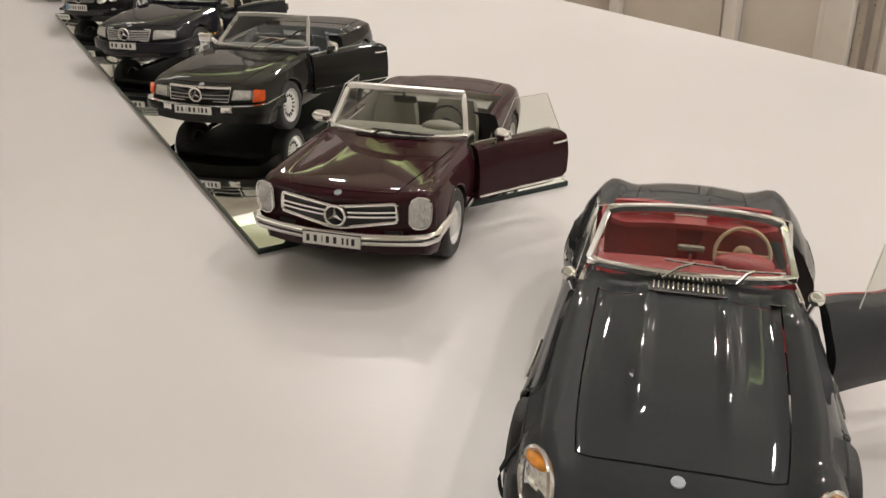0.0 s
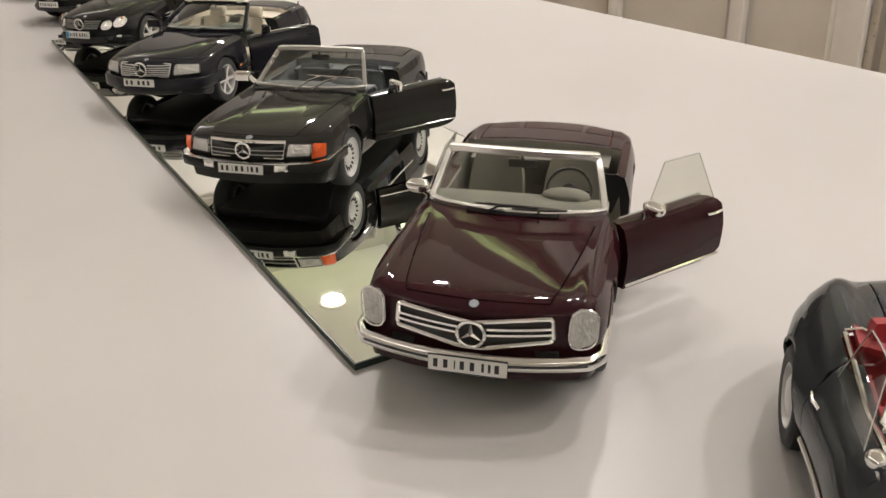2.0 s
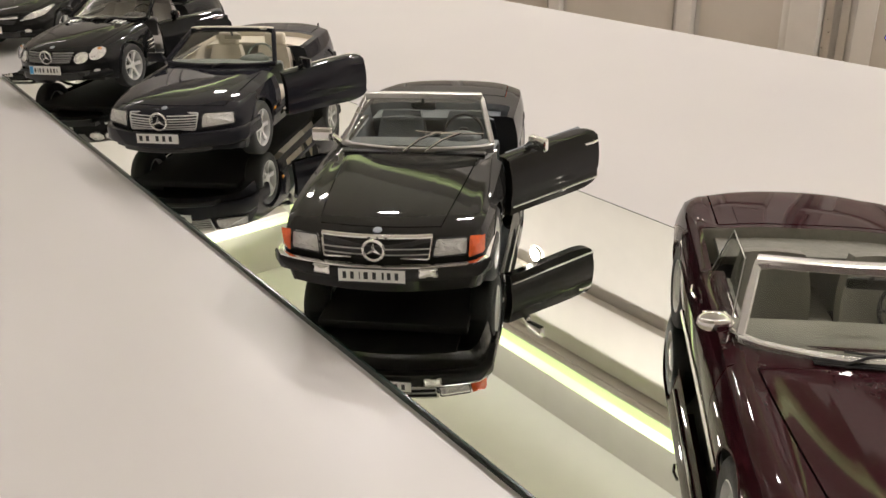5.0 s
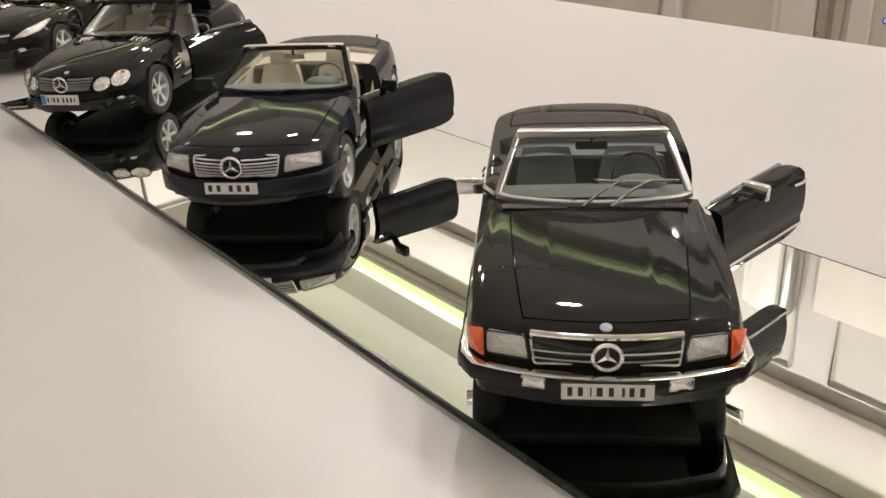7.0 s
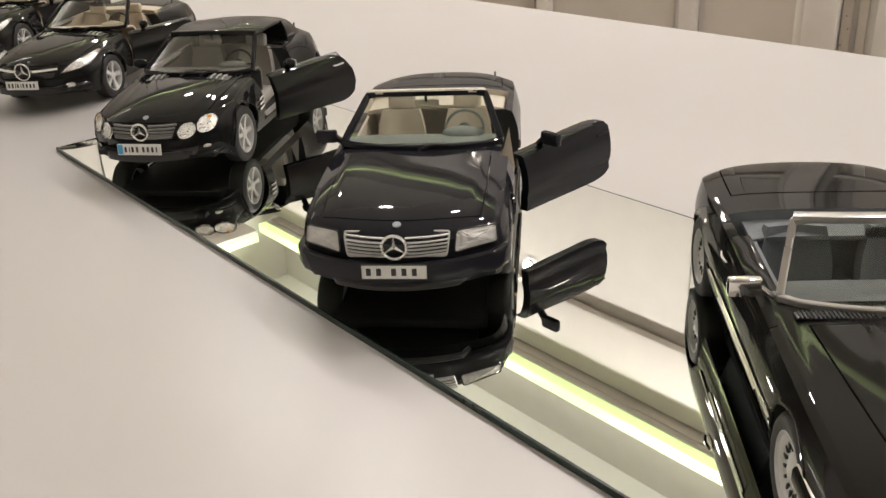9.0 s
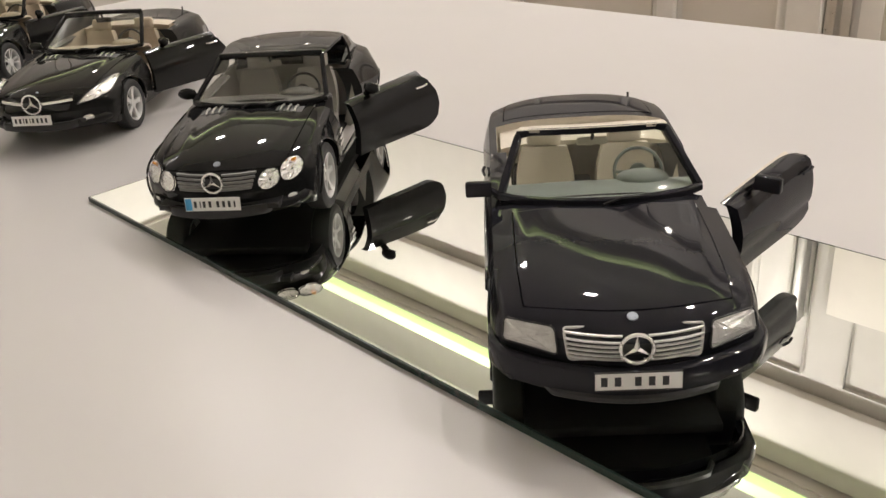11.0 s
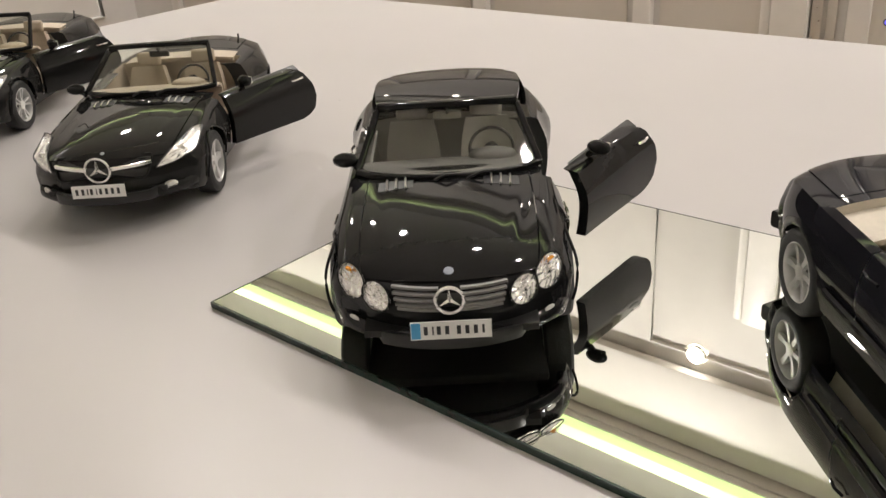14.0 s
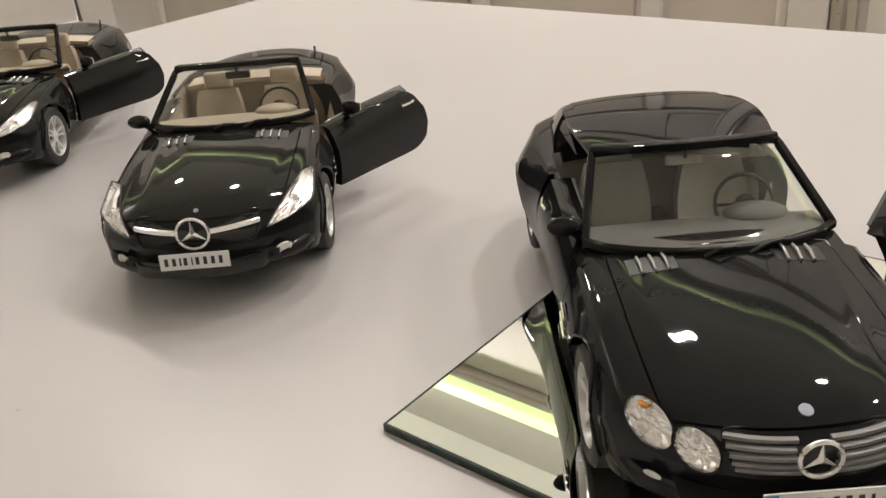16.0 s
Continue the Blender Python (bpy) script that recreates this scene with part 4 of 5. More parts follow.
def grey_roadster():
    c = spec(L=4.65, tail_end=4.5, W=0.9, inset=0.1, bow=0.22, lean=0.5, lean_z=0.5, yf=0.95, yr=3.45, R=0.33, crown=2.6, shoulder=0.9, tuck=0.1,
             top=[(0, 0.5), (0.08, 0.58), (0.3, 0.68), (0.9, 0.78), (1.6, 0.86), (2.2, 0.92), (3.0, 0.95), (3.6, 0.95), (4.1, 0.9), (4.45, 0.78), (4.65, 0.6)],
             half=[(0, 0.8), (0.12, 0.9), (0.5, 0.97), (1.0, 1.0), (1.8, 0.96), (2.4, 0.94), (3.4, 0.99), (4.1, 0.93), (4.45, 0.86), (4.65, 0.7)],
             drop=[(0, 0.04), (0.5, 0.12), (1.2, 0.17), (2.2, 0.13), (3.2, 0.16), (4.5, 0.14)], header=0.026, dash_drop=0.05, dash_wide=0.9, dash_front=0.06,
             ridges=[(0.84, 0.15, 0.14, -0.3, 2.6), (0.3, 0.055, 0.03, 0.45, 2.5), (0.82, 0.17, 0.14, 2.5, 4.6)],
             yh0=0.42, yh1=2.0, uh=0.325, taper=1.1, top_bow=0.2, top_arch=0.05, yk0=2.24, yk1=3.15, yd0=2.0, yd1=2.95, uk=0.44, ud0=0.44, yt0=3.35, yt1=4.2, ut=0.26,
             ws=(2.25, 0.645, 0.94, 2.5, 0.54, 1.24), flare=((0.95, 0.03), (3.45, 0.04)), rear_bumper=M_CHROME)
    body = paint("paint_anthracite", (0.036, 0.040, 0.043))
    red = surface("red_leather", (0.3, 0.016, 0.022), rough=0.5, vary=0.15, scale=300, second=50, bump=0.25, bump_scale=700)
    cream = surface("cream_bakelite", (0.55, 0.42, 0.28), rough=0.3, vary=0.08)
    sh = Shell(c)
    car = car_base("model_car", "dark grey toy roadster with red interior and one door open", (0.2942, 0.0115), 46.2, 0, TABLE_Z)
    sh.body(car, body), lids(car, sh, body)
    interior(car, sh, red, red, cream)
    for x in (-0.34, 0.34):
        seat(car, x, 2.78, red, head=False, tall=0.68, wide=0.54)
    base, top = windscreen(car, sh, M_CHROME, 0.026, M_CHROME, bow=0.13, mirror=None)
    wipers(car, base, top, ((-0.25, 0.05, 0.2), (0.45, 0.62, 0.14)), M_CHROME, 0.011)
    dm = Model().box((0, 2.36, 1.07), (0.17, 0.02, 0.05), 0.01).out("dash_mirror", M_CHROME, car, "chrome mirror on a stalk")
    Model().tube([(0, 2.36, 0.88), (0, 2.36, 1.05)], 0.012, 0.012, 6).out("mirror_stem", M_CHROME, dm)
    doors(car, sh, body, 55, red, glass_top=(1.2, 0.22, 0.1), handle=M_CHROME)
    four_wheels(car, c, "steel")
    emblem(car, sh, 0.34, 0.036)
    for s in (-1, 1):
        out = ellipse(s * 0.645, 0.64, 0.105, 0.165)
        headlamp(car, Flat(sh, s * 0.645, 0.64, 30), out, 0.04, 0.07, 0.014, M_CHROME, ellipse(s * 0.645, 0.745, 0.078, 0.04), cup=False)
        b = sh.at(2.0, s * 0.46)
        Model().ball(b + Vector((s * 0.03, 0, 0.1)), (0.05, 0.06, 0.045), 8).tube([b, b + Vector((s * 0.03, 0, 0.08))], 0.015, 0.015, 6).out("fender_mirror", M_CHROME, car)
        Model().tube([sh.at(y, s * 0.9) + Vector((s * 0.01, 0, 0)) for y in np.linspace(1.35, 3.0, 14)], 0.014, 0.02, 6).out("sill_strip", M_CHROME, car)
        for k in range(2):
            Model().tube([sh.at(y, s * (0.68 + 0.05 * k)) + Vector((s * 0.012, 0, 0)) for y in np.linspace(1.45 + 0.06 * k, 1.85, 6)], 0.012, 0.012, 6).out("side_fin", M_CHROME, car)
        Model().tube([sh.at(2.0 + 0.05 * k, s * 0.43) + Vector((0, 0, 0.012)) for k in range(24)], 0.016, 0.014, 6).out("cockpit_trim", M_CHROME, car)
    Model().tube([sh.at(3.17, u) + Vector((0, 0, 0.012)) for u in np.linspace(-0.43, 0.43, 17)], 0.016, 0.014, 6).out("cockpit_trim", M_CHROME, car)
    Model().solid(sh.patch(3.02, 3.2, -0.4, 0.4, 8, 16, 0.012), (0, 0, -0.04)).out("hood_cover", red, car, "red cover behind the seats")
    grille(car, sh, ellipse(0, 0.47, 0.42, 0.1), (0.47,), 0.02, (0, 0.47), 0.1, 0.022)
    for k in range(15):
        x = -0.21 + 0.03 * k
        Model().box((x, 2.07, sh.top(2.07) + 0.016), (0.012, 0.1, 0.03), 0.004).out("cowl_slat", M_CHROME, car)
    Model().box((0, 2.07, sh.top(2.07) + 0.004), (0.48, 0.13, 0.014), 0.004).out("cowl_grille", M_BLACK, car)
    Model().tube(bar_round(sh, 0.4, 0.05, 0.86), 0.035, 0.045, 10).out("front_bumper", M_CHROME, car)
    tail(car, sh, 0.48)


def maroon_roadster():
    c = spec(L=4.45, tail_end=4.3, W=0.855, inset=0.09, bow=0.18, lean=0.06, yf=0.87, yr=3.38, R=0.32, crown=3.5, rear_bumper=M_CHROME,
             top=[(0, 0.77), (0.05, 0.8), (0.13, 0.82), (0.5, 0.835), (1.6, 0.855), (2.2, 0.88), (3.1, 0.91), (3.7, 0.9), (4.1, 0.86), (4.35, 0.79), (4.45, 0.7)],
             drop=[(0, 0.02), (0.4, 0.04), (1.5, 0.06), (3.0, 0.08), (4.4, 0.06)],
             ridges=[(0.9, 0.08, 0.022, -0.3, 2.4), (0.4, 0.03, 0.0009, 0.3, 2.4), (0.88, 0.1, 0.03, 2.5, 4.6)],
             yh0=0.07, yh1=1.48, uh=0.325, taper=1.26, yk0=1.7, yk1=3.2, yd0=1.52, yd1=2.62, yt0=3.25, yt1=4.25, ut=0.39, ws=(1.66, 0.7, 0.845, 1.97, 0.6, 1.2), low_z=0.2)
    body = paint("paint_maroon", (0.03, 0.007, 0.010))
    olive = surface("olive_leather", (0.2, 0.192, 0.16), rough=0.55, vary=0.15, scale=300, second=50, bump=0.25, bump_scale=700)
    sh = Shell(c)
    car = car_base("model_car", "maroon toy roadster with chrome bumper, half on the mirror", (0.0548, 0.0208), 45.5, 1.0, TABLE_Z + 0.0015)
    sh.body(car, body), lids(car, sh, body)
    interior(car, sh, olive, olive, M_BLACK)
    for x in (-0.34, 0.34):
        seat(car, x, 2.4, olive, tall=0.55, head=False)
    base, top = windscreen(car, sh, M_STAR, 0.027, M_STAR, bow=0.2)
    wipers(car, base, top, ((-0.3, 0.0, 0.1), (0.3, 0.3, 0.06)), M_BLACK, 0.01)
    doors(car, sh, body, 42, olive, glass_top=(1.2, 0.3, 0.12), strip=(0.9, 0.014), handle=M_CHROME, mirror=("ball", M_CHROME))
    four_wheels(car, c, "steel")
    emblem(car, sh, 0.04)
    for s in (-1, 1):
        out = loop([(s * 0.6, 0.525), (s * 0.785, 0.525), (s * 0.795, 0.795), (s * 0.61, 0.805)], 6, 0.5)
        if s < 0:
            out = out[::-1]
        headlamp(car, Flat(sh, s * 0.69, 0.665, 4), out, 0.03, 0.04, 0.007, cup=False, bowl=M_HAZE)
        Model().tube([sh.at(y, s * 0.9) + Vector((s * 0.008, 0, 0)) for y in np.linspace(1.25, 2.95, 12)], 0.012, 0.016, 6).out("sill_strip", M_CHROME, car)
    frame = [(-0.51, 0.74), (-0.1, 0.7), (0, 0.685), (0.1, 0.7), (0.51, 0.74), (0.52, 0.58), (0, 0.5), (-0.52, 0.58)]
    grille(car, sh, loop(frame, 4, 0.2), (0.645, 0.605), 0.011, (0, 0.61), 0.09, 0.018, M_CHROME, slope=-0.05)
    Model().tube(bar_round(sh, 0.445, 0.07, 0.96), 0.045, 0.055, 12).out("front_bumper", M_CHROME, car, "curved chrome bumper")
    Model().tube([p + Vector((0, -0.046, 0.006)) for p in bar_round(sh, 0.445, 0.07, 0.95)[2:-2]], 0.006, 0.01, 6).out("bumper_strip", M_BLACK, car)
    plate(car, sh, 0.41, 0.52, 0.115, (1, 0.4, 1, 0.5, 0.3, 0.5, 1, 0.4, 1, 0.6, 0.6, 0.3, 0.6, 0.3, 1), 0.13)
    for k in range(6):
        Model().tube([(x, 1.51 + 0.022 * k - 0.03 * (1 - (x / 0.4) ** 2), sh.top(1.55) + 0.012) for x in np.linspace(-0.36, 0.36, 9)], 0.007, 0.008, 6).out("cowl_slat", M_BLACK, car)
    Model().solid(sh.patch(2.9, 3.19, -0.4, 0.4, 8, 14, -0.075), (0, 0, -0.03)).out("hood_cover", olive, car)
    tail(car, sh)


def black_classic():
    c = spec(L=4.65, tail_end=4.42, W=0.845, inset=0.1, bow=0.2, lean=0.06, yf=0.98, yr=3.58, R=0.32, crown=5, shoulder=0.95, crease=0.012,
             top=[(0, 0.645), (0.05, 0.695), (0.14, 0.735), (0.5, 0.788), (1.6, 0.855), (2.2, 0.89), (3.1, 0.92), (3.9, 0.92), (4.35, 0.88), (4.58, 0.81), (4.65, 0.75)],
             drop=[(0, 0.03), (0.4, 0.035), (1.5, 0.045), (4.5, 0.06)],
             ridges=[(0.4, 0.025, 0.0008, 0.2, 2.6), (0.93, 0.06, 0.008, -0.2, 2.6)], yh0=0.17, yh1=1.6, uh=0.31, taper=1.2,
             yk0=1.84, yk1=3.1, yd0=1.62, yd1=2.76, yt0=3.4, yt1=4.45, ut=0.41, ws=(1.79, 0.695, 0.865, 2.22, 0.545, 1.215))
    body = paint("paint_black_brown", (0.017, 0.0165, 0.0155))
    grey = surface("blue_grey_cloth", (0.15, 0.165, 0.18), rough=0.6, vary=0.12, scale=300, second=50, bump=0.2, bump_scale=700)
    sh = Shell(c)
    car = car_base("model_car", "black toy convertible with orange corner lamps on the mirror", (-0.1860, 0.0182), 44.3, 0, 0)
    sh.body(car, body), lids(car, sh, body)
    interior(car, sh, grey, grey, M_BLACK)
    for x in (-0.34, 0.34):
        seat(car, x, 2.52, grey, tall=0.52, head=False)
    base, top = windscreen(car, sh, M_SILVER, 0.024, M_SILVER, bow=0.18)
    wipers(car, base, top, ((-0.12, 0.3, 0.3), (0.16, 0.62, 0.28)), M_CHROME, 0.012)
    doors(car, sh, body, 42, grey, strip=(0.86, 0.01), handle=M_CHROME, mirror=("box", M_CHROME))
    four_wheels(car, c, "slots")
    emblem(car, sh, 0.13, 0.036)
    for s in (-1, 1):
        out = loop([(s * 0.435, 0.57), (s * 0.68, 0.57), (s * 0.685, 0.685), (s * 0.455, 0.695)], 4, 0.18)
        headlamp(car, sh, out if s > 0 else out[::-1], 0.03, 0.014, 0.006, M_BLACK, cup=False, bowl=M_HAZE)
        ind = loop([(s * 0.694, 0.545), (s * 0.8, 0.545), (s * 0.803, 0.68), (s * 0.698, 0.692)], 3, 0.12)
        dome(sh, ind, 0.036, 0.014, 3).out("indicator", M_ORANGE, car, "orange corner indicator lamp")
        fog = loop([(s * 0.345, 0.425), (s * 0.475, 0.425), (s * 0.475, 0.485), (s * 0.345, 0.485)], 3, 0.15)
        f = dome(sh, fog, 0.1, 0.012, 3).out("fog_lamp", M_REFLECTOR, car, "small square fog lamp")
        Model().tube(on_nose(sh, fog, 0.095), 0.008, 0.008, 5, closed=True).out("lamp_rim", M_SILVER, f)
        vent = Model().box((s * 0.42, 1.68, sh.top(1.68) + 0.002), (0.46, 0.075, 0.012), 0.003)
        v = vent.out("cowl_vent", M_BLACK, car)
        for k in range(18):
            Model().box((s * 0.42 - 0.21 + 0.0247 * k, 1.68, sh.top(1.68) + 0.012), (0.009, 0.07, 0.012)).out("vent_slat", M_BLACK, v)
        Model().tube([sh.at(y, s * 0.83) + Vector((s * 0.006, 0, 0)) for y in np.linspace(1.32, 3.1, 12)], 0.01, 0.012, 6).out("side_strip", M_CHROME, car)
    frame = [(-0.425, 0.7), (0.425, 0.7), (0.405, 0.55), (-0.405, 0.55)]
    grille(car, sh, loop(frame, 4, 0.12), (0.635, 0.59), 0.005, (0, 0.63), 0.08, 0.009, M_SILVER)
    Model().tube([sh.nose(x, 0.708, 0.02) for x in np.linspace(-0.425, 0.425, 9)], 0.026, 0.018, 8).out("grille_top", M_CHROME, car)
    Model().tube(bar_round(sh, 0.525, 0.06, 0.955), 0.038, 0.011, 8).out("bumper_chrome", M_CHROME, car)
    Model().tube(bar_round(sh, 0.465, 0.05, 0.96), 0.052, 0.055, 10, square=True).out("front_bumper", body, car)
    plate(car, sh, 0.45, 0.51, 0.108, (1, 0.3, 1, 0.5, 0.3, 0.5, 1.2, 0.3, 1, 0.6, 0.6, 0.3, 1, 0.3, 1), 0.13)
    Model().solid(sh.patch(2.8, 3.09, -0.4, 0.4, 8, 14, -0.07), (0, 0, -0.03)).out("hood_cover", grey, car)
    tail(car, sh)


def navy_convertible():
    c = spec(L=4.72, tail_end=4.5, W=0.865, inset=0.11, hinge_out=(0.12, -0.08), bow=0.36, lean=0.12, yf=1.0, yr=3.66, R=0.325, crown=3.4, crease=0.016,
             top=[(0, 0.66), (0.06, 0.715), (0.2, 0.763), (0.6, 0.82), (1.6, 0.885), (2.2, 0.93), (3.1, 0.97), (4.0, 0.98), (4.45, 0.94), (4.65, 0.84), (4.72, 0.72)],
             ridges=[((0.62, 0.8), 0.07, 0.003, 0.1, 2.6)], yh0=0.2, yh1=1.63, uh=0.41, yk0=1.8, yk1=3.42, yd0=1.62, yd1=2.8, yt0=3.52, yt1=4.55, ut=0.42,
             ws=(1.77, 0.74, 0.885, 2.34, 0.56, 1.21))
    body = paint("paint_navy_black", (0.0165, 0.0165, 0.021))
    beige = surface("cream_leather", (0.66, 0.6, 0.5), rough=0.5, vary=0.08, scale=300, second=50, bump=0.2, bump_scale=700)
    teal = surface("grey_green_dash", (0.19, 0.22, 0.21), rough=0.55, vary=0.1, bump=0.1, bump_scale=900)
    sh = Shell(c)
    car = car_base("model_car", "navy-black toy convertible with cream interior on the mirror", (-0.4293, 0.0152), 43.2, 0, 0)
    sh.body(car, body), lids(car, sh, body)
    interior(car, sh, beige, teal, teal)
    for x in (-0.34, 0.34):
        seat(car, x, 2.55, beige, tall=0.52)
    base, top = windscreen(car, sh, body, 0.03, beige, bow=0.2, mirror=beige)
    wipers(car, base, top, ((0.0, 0.35, 0.03),), M_BLACK, 0.011)
    doors(car, sh, body, 42, beige, mirror=("box", body), handle=body)
    four_wheels(car, c, "six")
    emblem(car, sh, 0.15, 0.034)
    for s in (-1, 1):
        out = loop([(s * 0.445, 0.55), (s * 0.77, 0.56), (s * 0.755, 0.68), (s * 0.46, 0.705)], 4, 0.2)
        headlamp(car, sh, out if s > 0 else out[::-1], 0.02, 0.02, 0.006, M_BLACK, cup=False, bowl=M_HAZE)
        fog = loop([(s * 0.52, 0.36), (s * 0.68, 0.365), (s * 0.68, 0.41), (s * 0.52, 0.41)], 3, 0.25)
        dome(sh, fog, 0.05, 0.01, 3).out("fog_lamp", M_REFLECTOR, car)
        Model().tube([sh.at(y, s * 0.85) + Vector((s * 0.008, 0, 0)) for y in np.linspace(1.36, 3.2, 12)], 0.02, 0.03, 6).out("side_strip", body, car)
        q = sh.at(1.42, s * 0.8)
        Model().box(q + Vector((s * 0.004, 0, 0)), (0.016, 0.06, 0.035), 0.006).out("side_marker", M_AMBER, car, "small amber side marker lamp")
    frame = [(-0.41, 0.708), (0.41, 0.708), (0.385, 0.535), (-0.385, 0.535)]
    grille(car, sh, loop(frame, 4, 0.14), (0.69, 0.662, 0.634, 0.606, 0.578, 0.555), 0.007, (0, 0.635), 0.095, 0.009, M_RIM, M_RIM)
    Model().tube(bar_round(sh, 0.43, 0.03, 0.94), 0.05, 0.09, 12, square=True).out("front_bumper", body, car)
    Model().tube([p + Vector((0, -0.045, -0.1)) for p in bar_round(sh, 0.43, 0.03, 0.6)[2:-2]], 0.02, 0.03, 6).out("bumper_intake", M_BLACK, car)
    plate(car, sh, 0.455, 0.5, 0.115, (1, 0.3, 1, 0.9, 1, 0.3, 1, 0.3, 1, 0.3), 0.1)
    Model().solid(sh.patch(3.0, 3.41, -0.44, 0.44, 8, 14, -0.06), (0, 0, -0.04)).out("hood_cover", beige, car, "cream cover behind the seats")
    p = sh.at(4.3, 0.4)
    Model().tube([p, p + Vector((0, 0.02, 0.05))], 0.012, 0.012, 6).out("aerial", M_BLACK, car)
    tail(car, sh)


def modern(at, turn, z, closed_roof, leather, facelift, label, lamps, style, paint_color):
    c = spec(L=4.72, tail_end=4.55 if not facelift else 4.68, W=0.885 if not facelift else 0.91, inset=0.11 if not facelift else 0.03, hinge_out=(0.2, -0.02) if not facelift else (0.06, -0.03), bow=0.5, bowp=2.3, lean=0.3, lean_z=0.5, yf=1.0, yr=3.66, R=0.335, crown=2.5, shoulder=0.9,
             top=[(0, 0.62), (0.05, 0.69), (0.18, 0.755), (0.5, 0.82), (1.2, 0.89), (1.75, 0.92), (2.2, 0.95), (3.1, 1.0), (4.0, 1.02), (4.45, 0.99), (4.65, 0.9), (4.72, 0.74)],
             drop=[(0, 0.05), (0.4, 0.1), (1.0, 0.11), (2.0, 0.07), (3.0, 0.06), (4.5, 0.12)],
             ridges=[((0.52, 0.74), 0.06, 0.0045, 0.1, 2.6), (0.92, 0.12, 0.014, -0.1, 2.6)], yh0=0.06, yh1=1.66, uh=0.4, yk0=1.78, yk1=3.2, yd0=1.62, yd1=2.86,
             yt0=3.5, yt1=4.55, ut=0.4, ws=(1.68, 0.73, 0.9, 2.36, 0.575, 1.25) if not facelift else (1.8, 0.745, 0.92, 2.42, 0.58, 1.3), flare=((1.0, 0.03), (3.58, 0.095)), door_rake=0.3, door_round=0.75)
    body = paint("paint_black", paint_color)
    sh = Shell(c)
    car = car_base("model_car", label, at, turn, 0, z)
    sh.body(car, body), lids(car, sh, body)
    interior(car, sh, leather, leather if not closed_roof else surface("grey_dash", (0.13, 0.125, 0.12), rough=0.6), M_BLACK)
    for x in (-0.34, 0.34):
        seat(car, x, 2.56, leather, tall=0.58)
    base, top = windscreen(car, sh, body, 0.026, body, bow=0.24, mirror=leather if closed_roof else True)
    wipers(car, base, top, ((-0.15, 0.1, 0.03), (0.2, 0.5, 0.03)), M_BLACK, 0.012)
    doors(car, sh, body, 37 if not facelift else 41, M_BLACK, mirror=("ball", body), handle=M_CHROME)
    four_wheels(car, c, style)
    emblem(car, sh, 0.14, 0.034 if not facelift else 0.02)
    for s in (-1, 1):
        if lamps == "oval":
            headlamp(car, Flat(sh, s * 0.655, 0.64, 38), ellipse(s * 0.655, 0.64, 0.128, 0.118, 28, 0.3 * s), 0.02, 0.045, 0.006, body, ellipse(s * 0.67, 0.716, 0.03, 0.016))
            headlamp(car, Flat(sh, s * 0.48, 0.6, 34), ellipse(s * 0.48, 0.6, 0.11, 0.1, 28, 0.3 * s), 0.022, 0.045, 0.006, body)
        else:
            out = loop([(s * 0.5, 0.575), (s * 0.7, 0.6), (s * 0.85, 0.65), (s * 0.835, 0.8), (s * 0.76, 0.79), (s * 0.6, 0.68)], 4, 0.3)
            headlamp(car, sh, out if s > 0 else out[::-1], 0.02, 0.03, 0.006, M_BLACK)
        fog = ellipse(s * 0.62, 0.39, 0.05, 0.032)
        if facelift:
            f = dome(sh, fog, 0.035, 0.012, 3).out("fog_lamp", M_HAZE, car, "round fog lamp")
            Model().tube(on_nose(sh, fog, 0.035), 0.009, 0.01, 5, closed=True).out("lamp_rim", M_CHROME, f)
        else:
            dome(sh, [Vector((p[0], p[1])) for p in ellipse(s * 0.66, 0.4, 0.035, 0.022)], 0.03, 0.008, 3).out("fog_lamp", M_HAZE, car)
        # slotted vents of the bonnet
        y = 1.48
        v = Model().solid([[sh.at(yy, s * (0.17 + 0.17 * k / 6)) + Vector((0, 0, 0.006)) for k in range(7)] for yy in (y - 0.07, y, y + 0.09)], (0, 0, -0.01)).out("bonnet_vent", M_BLACK, car)
        for k in range(3):
            uu = s * (0.205 + 0.045 * k)
            a, b = sh.at(y - 0.075, uu), sh.at(y + 0.085, uu + s * 0.004)
            Model().tube([a + Vector((0, 0, 0.012)), a.lerp(b, 0.5) + Vector((0, 0, 0.03)), b + Vector((0, 0, 0.016))], 0.009, 0.012, 6).out("vent_fin", M_SILVER if not facelift else M_CHROME, v)
        for k in range(3):
            Model().tube([sh.at(1.42, s * (0.66 + 0.05 * k)) + Vector((s * 0.014, 0, 0)), sh.at(1.58, s * (0.655 + 0.05 * k)) + Vector((s * 0.014, 0, 0))], 0.01, 0.01, 6).out("side_vent_fin", M_CHROME, car)
    if not facelift:
        frame = [(-0.385, 0.695), (0.385, 0.695), (0.34, 0.54), (-0.34, 0.54)]
        grille(car, sh, loop(frame, 4, 0.22), (0.674, 0.643, 0.612, 0.581, 0.556), 0.0125, (0, 0.62), 0.092, 0.008, M_SLAT, body)
    else:
        frame = [(-0.49, 0.705), (0.49, 0.705), (0.44, 0.52), (-0.44, 0.52)]
        grille(car, sh, loop(frame, 4, 0.25), (0.63,), 0.02, (0, 0.63), 0.12, 0.012, M_CHROME, body, slope=-0.04)
    Model().tube(bar_round(sh, 0.35, 0.0, 0.86, wrap=0.45), 0.04, 0.06, 12).out("front_apron", body, car)
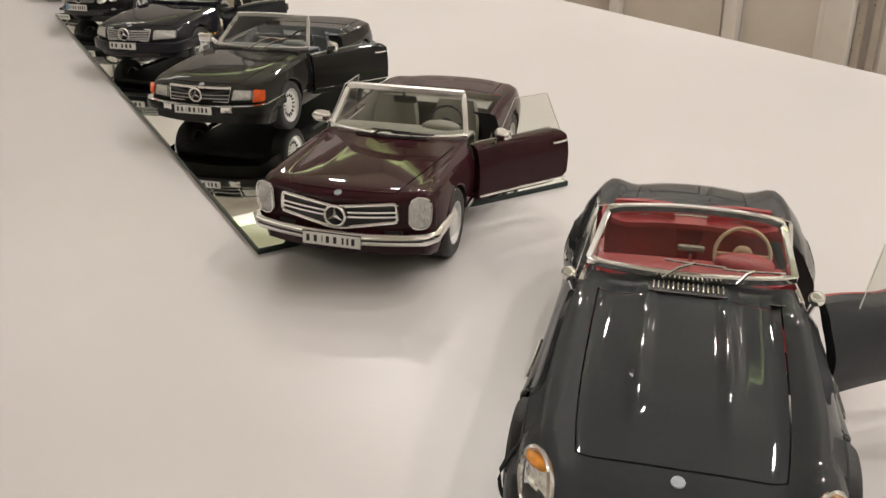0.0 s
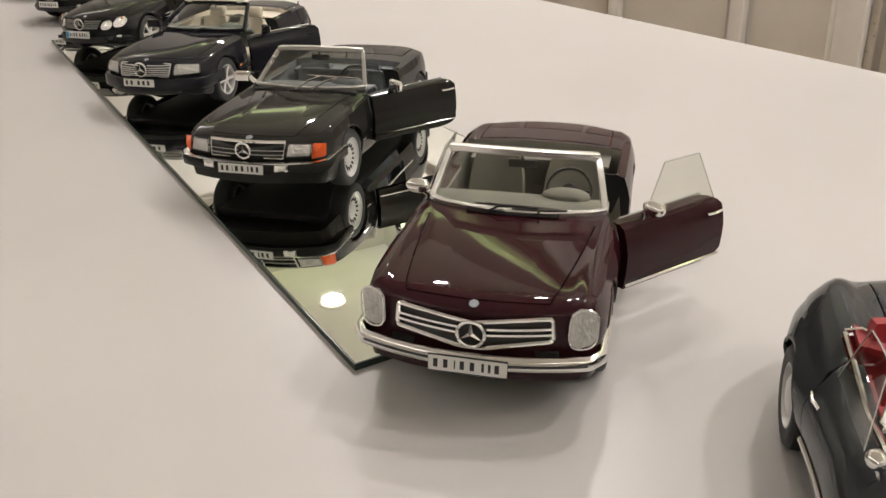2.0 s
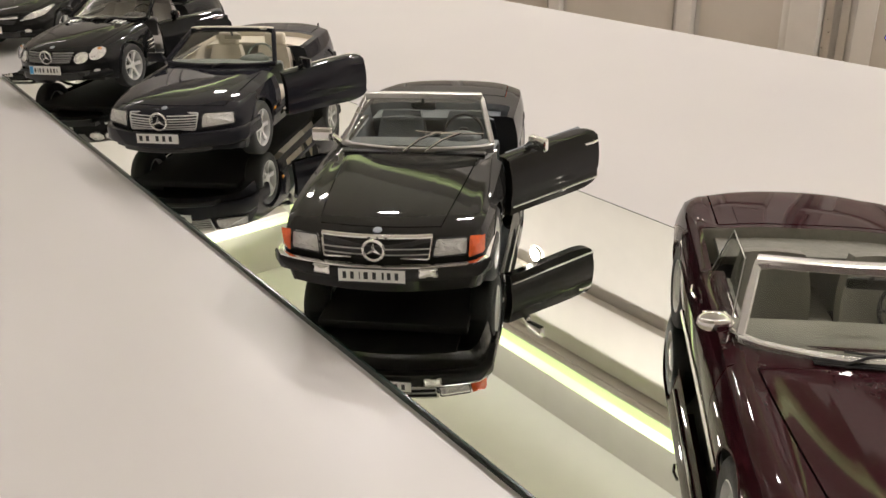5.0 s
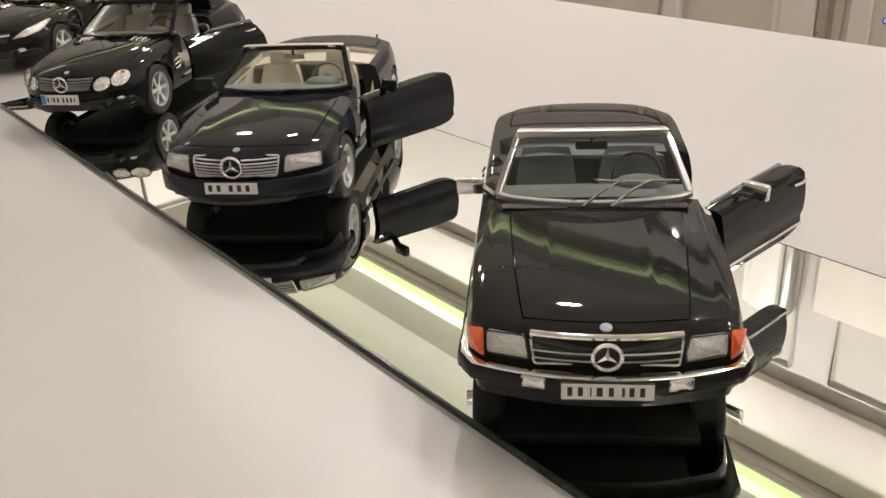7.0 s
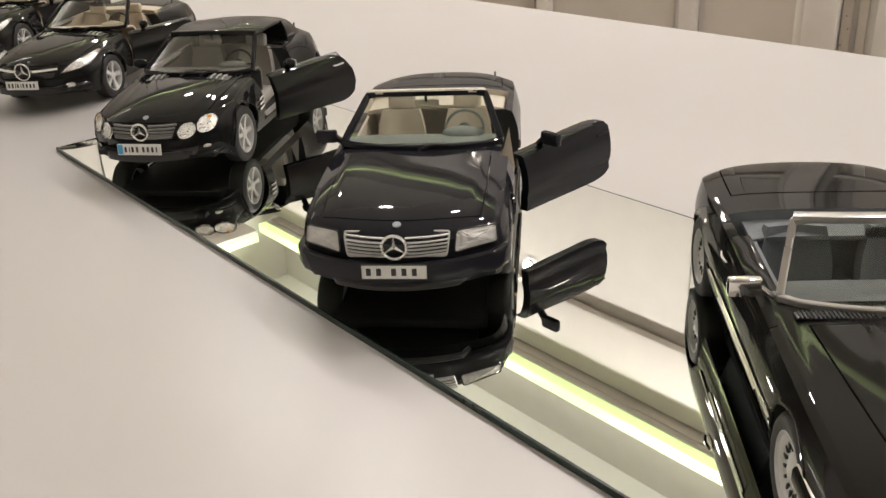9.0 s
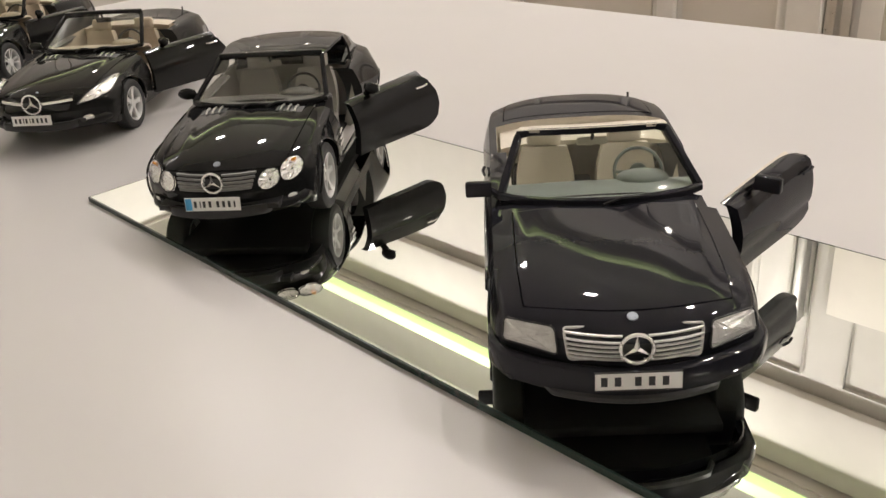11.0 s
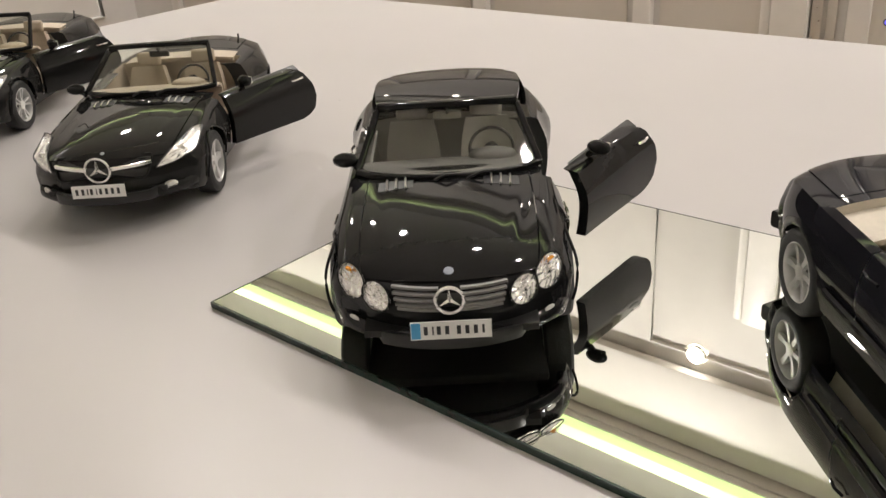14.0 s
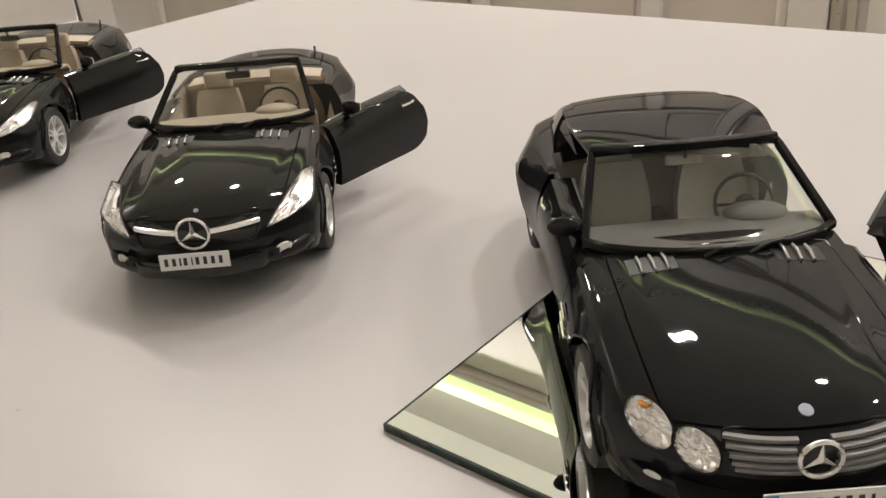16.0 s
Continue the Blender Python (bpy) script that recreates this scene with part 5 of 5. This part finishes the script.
    Model().tube([p + Vector((0, -0.04, 0)) for p in bar_round(sh, 0.36, 0.03, 0.55)[2:-2]], 0.02, 0.05, 8, square=True).out("air_intake", M_BLACK, car)
    plate(car, sh, 0.44, 0.52, 0.115, (1, 0.3, 0.4, 0.3, 1, 0.3, 1, 0.8, 1, 0.3, 1, 0.3, 1, 0.3, 0.6) if not facelift else (1, 0.3, 1, 0.2, 0.5, 0.2, 1, 0.3, 0.4, 0.3, 1, 0.3, 1, 0.3, 1, 0.3, 1), 0.085, blue=not facelift and closed_roof, frame=M_PLATE)
    Model().solid(sh.patch(3.08, 3.38, -0.42, 0.42, 8, 14, 0.005), (0, 0, -0.04)).out("hood_cover", leather if not closed_roof else body, car)
    p = sh.at(4.15, 0.34)
    Model().tube([p, p + Vector((0, 0.02, 0.075))], 0.012, 0.012, 6).out("aerial", M_BLACK, car)
    if closed_roof:
        def arch(t, e):
            y = 2.36 + 1.02 * t
            hw = 0.585 + 0.065 * math.sin(t * math.pi * 0.8)
            z = 1.255 + 0.075 * math.sin(math.pi * (0.12 + 0.62 * t)) - 0.03 - 0.03 * t * t
            return Vector((hw * e, y + 0.1 * (e * e - 0.6) * (1 - t), z + 0.045 * (1 - abs(e) ** 2.4) - 0.02))
        roof = Model().solid([[arch(t, e) for e in np.linspace(-1, 1, 21)] for t in np.linspace(0, 1, 16)], (0, 0, -0.03)).out("roof", body, car, "closed black hard roof")
        def back(t, e):
            a, b = arch(1, e), sh.at(3.92, 0.40 * e)
            return a.lerp(b, t) + Vector((0, 0, 0.07 * math.sin(t * math.pi)))
        Model().solid([[back(t, e) for e in np.linspace(-0.86, 0.86, 13)] for t in np.linspace(0.03, 0.97, 9)], (0, 0, -0.01)).out("rear_window", glass("tinted_glass", (0.25, 0.25, 0.25), 0.5), roof)
        for s in (-1, 1):
            rows = []
            for t in np.linspace(0, 1, 8):
                y_low0, y_low1 = 3.2, 3.95
                lo0, lo1 = sh.at(y_low0, s * 0.45), sh.at(y_low1, s * 0.42)
                hi0, hi1 = arch(0.82, s * 1.0), back(0.02, s * 0.86)
                rows.append([lo0.lerp(hi0, t) + Vector((s * 0.03 * math.sin(t * math.pi), 0, 0)), (lo0.lerp(lo1, 0.5)).lerp(hi0.lerp(hi1, 0.5), t) + Vector((s * 0.05 * math.sin(t * math.pi), 0, 0.01)), lo1.lerp(hi1, t) + Vector((0, 0, 0.06 * math.sin(t * math.pi)))])
            Model().solid(rows, (-s * 0.03, 0, 0)).out("roof_pillar", body, roof)
    tail(car, sh)
    return car


TAUPE = surface("taupe_leather", (0.46, 0.435, 0.4), rough=0.55, vary=0.1, scale=300, second=50, bump=0.2, bump_scale=700)
TAN = surface("tan_leather", (0.5, 0.42, 0.32), rough=0.5, vary=0.1, scale=300, second=50, bump=0.2, bump_scale=700)
grey_roadster()
maroon_roadster()
black_classic()
navy_convertible()
modern((-0.6795, 0.0103), 39.6, 0, True, TAUPE, False, "black toy coupe with twin oval headlamps on the mirror", "oval", "six", (0.013, 0.013, 0.0135))
modern((-0.9343, 0.0204), 39.9, TABLE_Z, False, TAN, True, "black toy convertible with tan seats and swept headlamps", "swept", "five", (0.014, 0.0138, 0.0132))
modern((-1.178, 0.02), 40.0, TABLE_Z, False, TAN, True, "black toy convertible with ten-spoke wheels and tan seats", "swept", "double", (0.011, 0.0108, 0.0105))
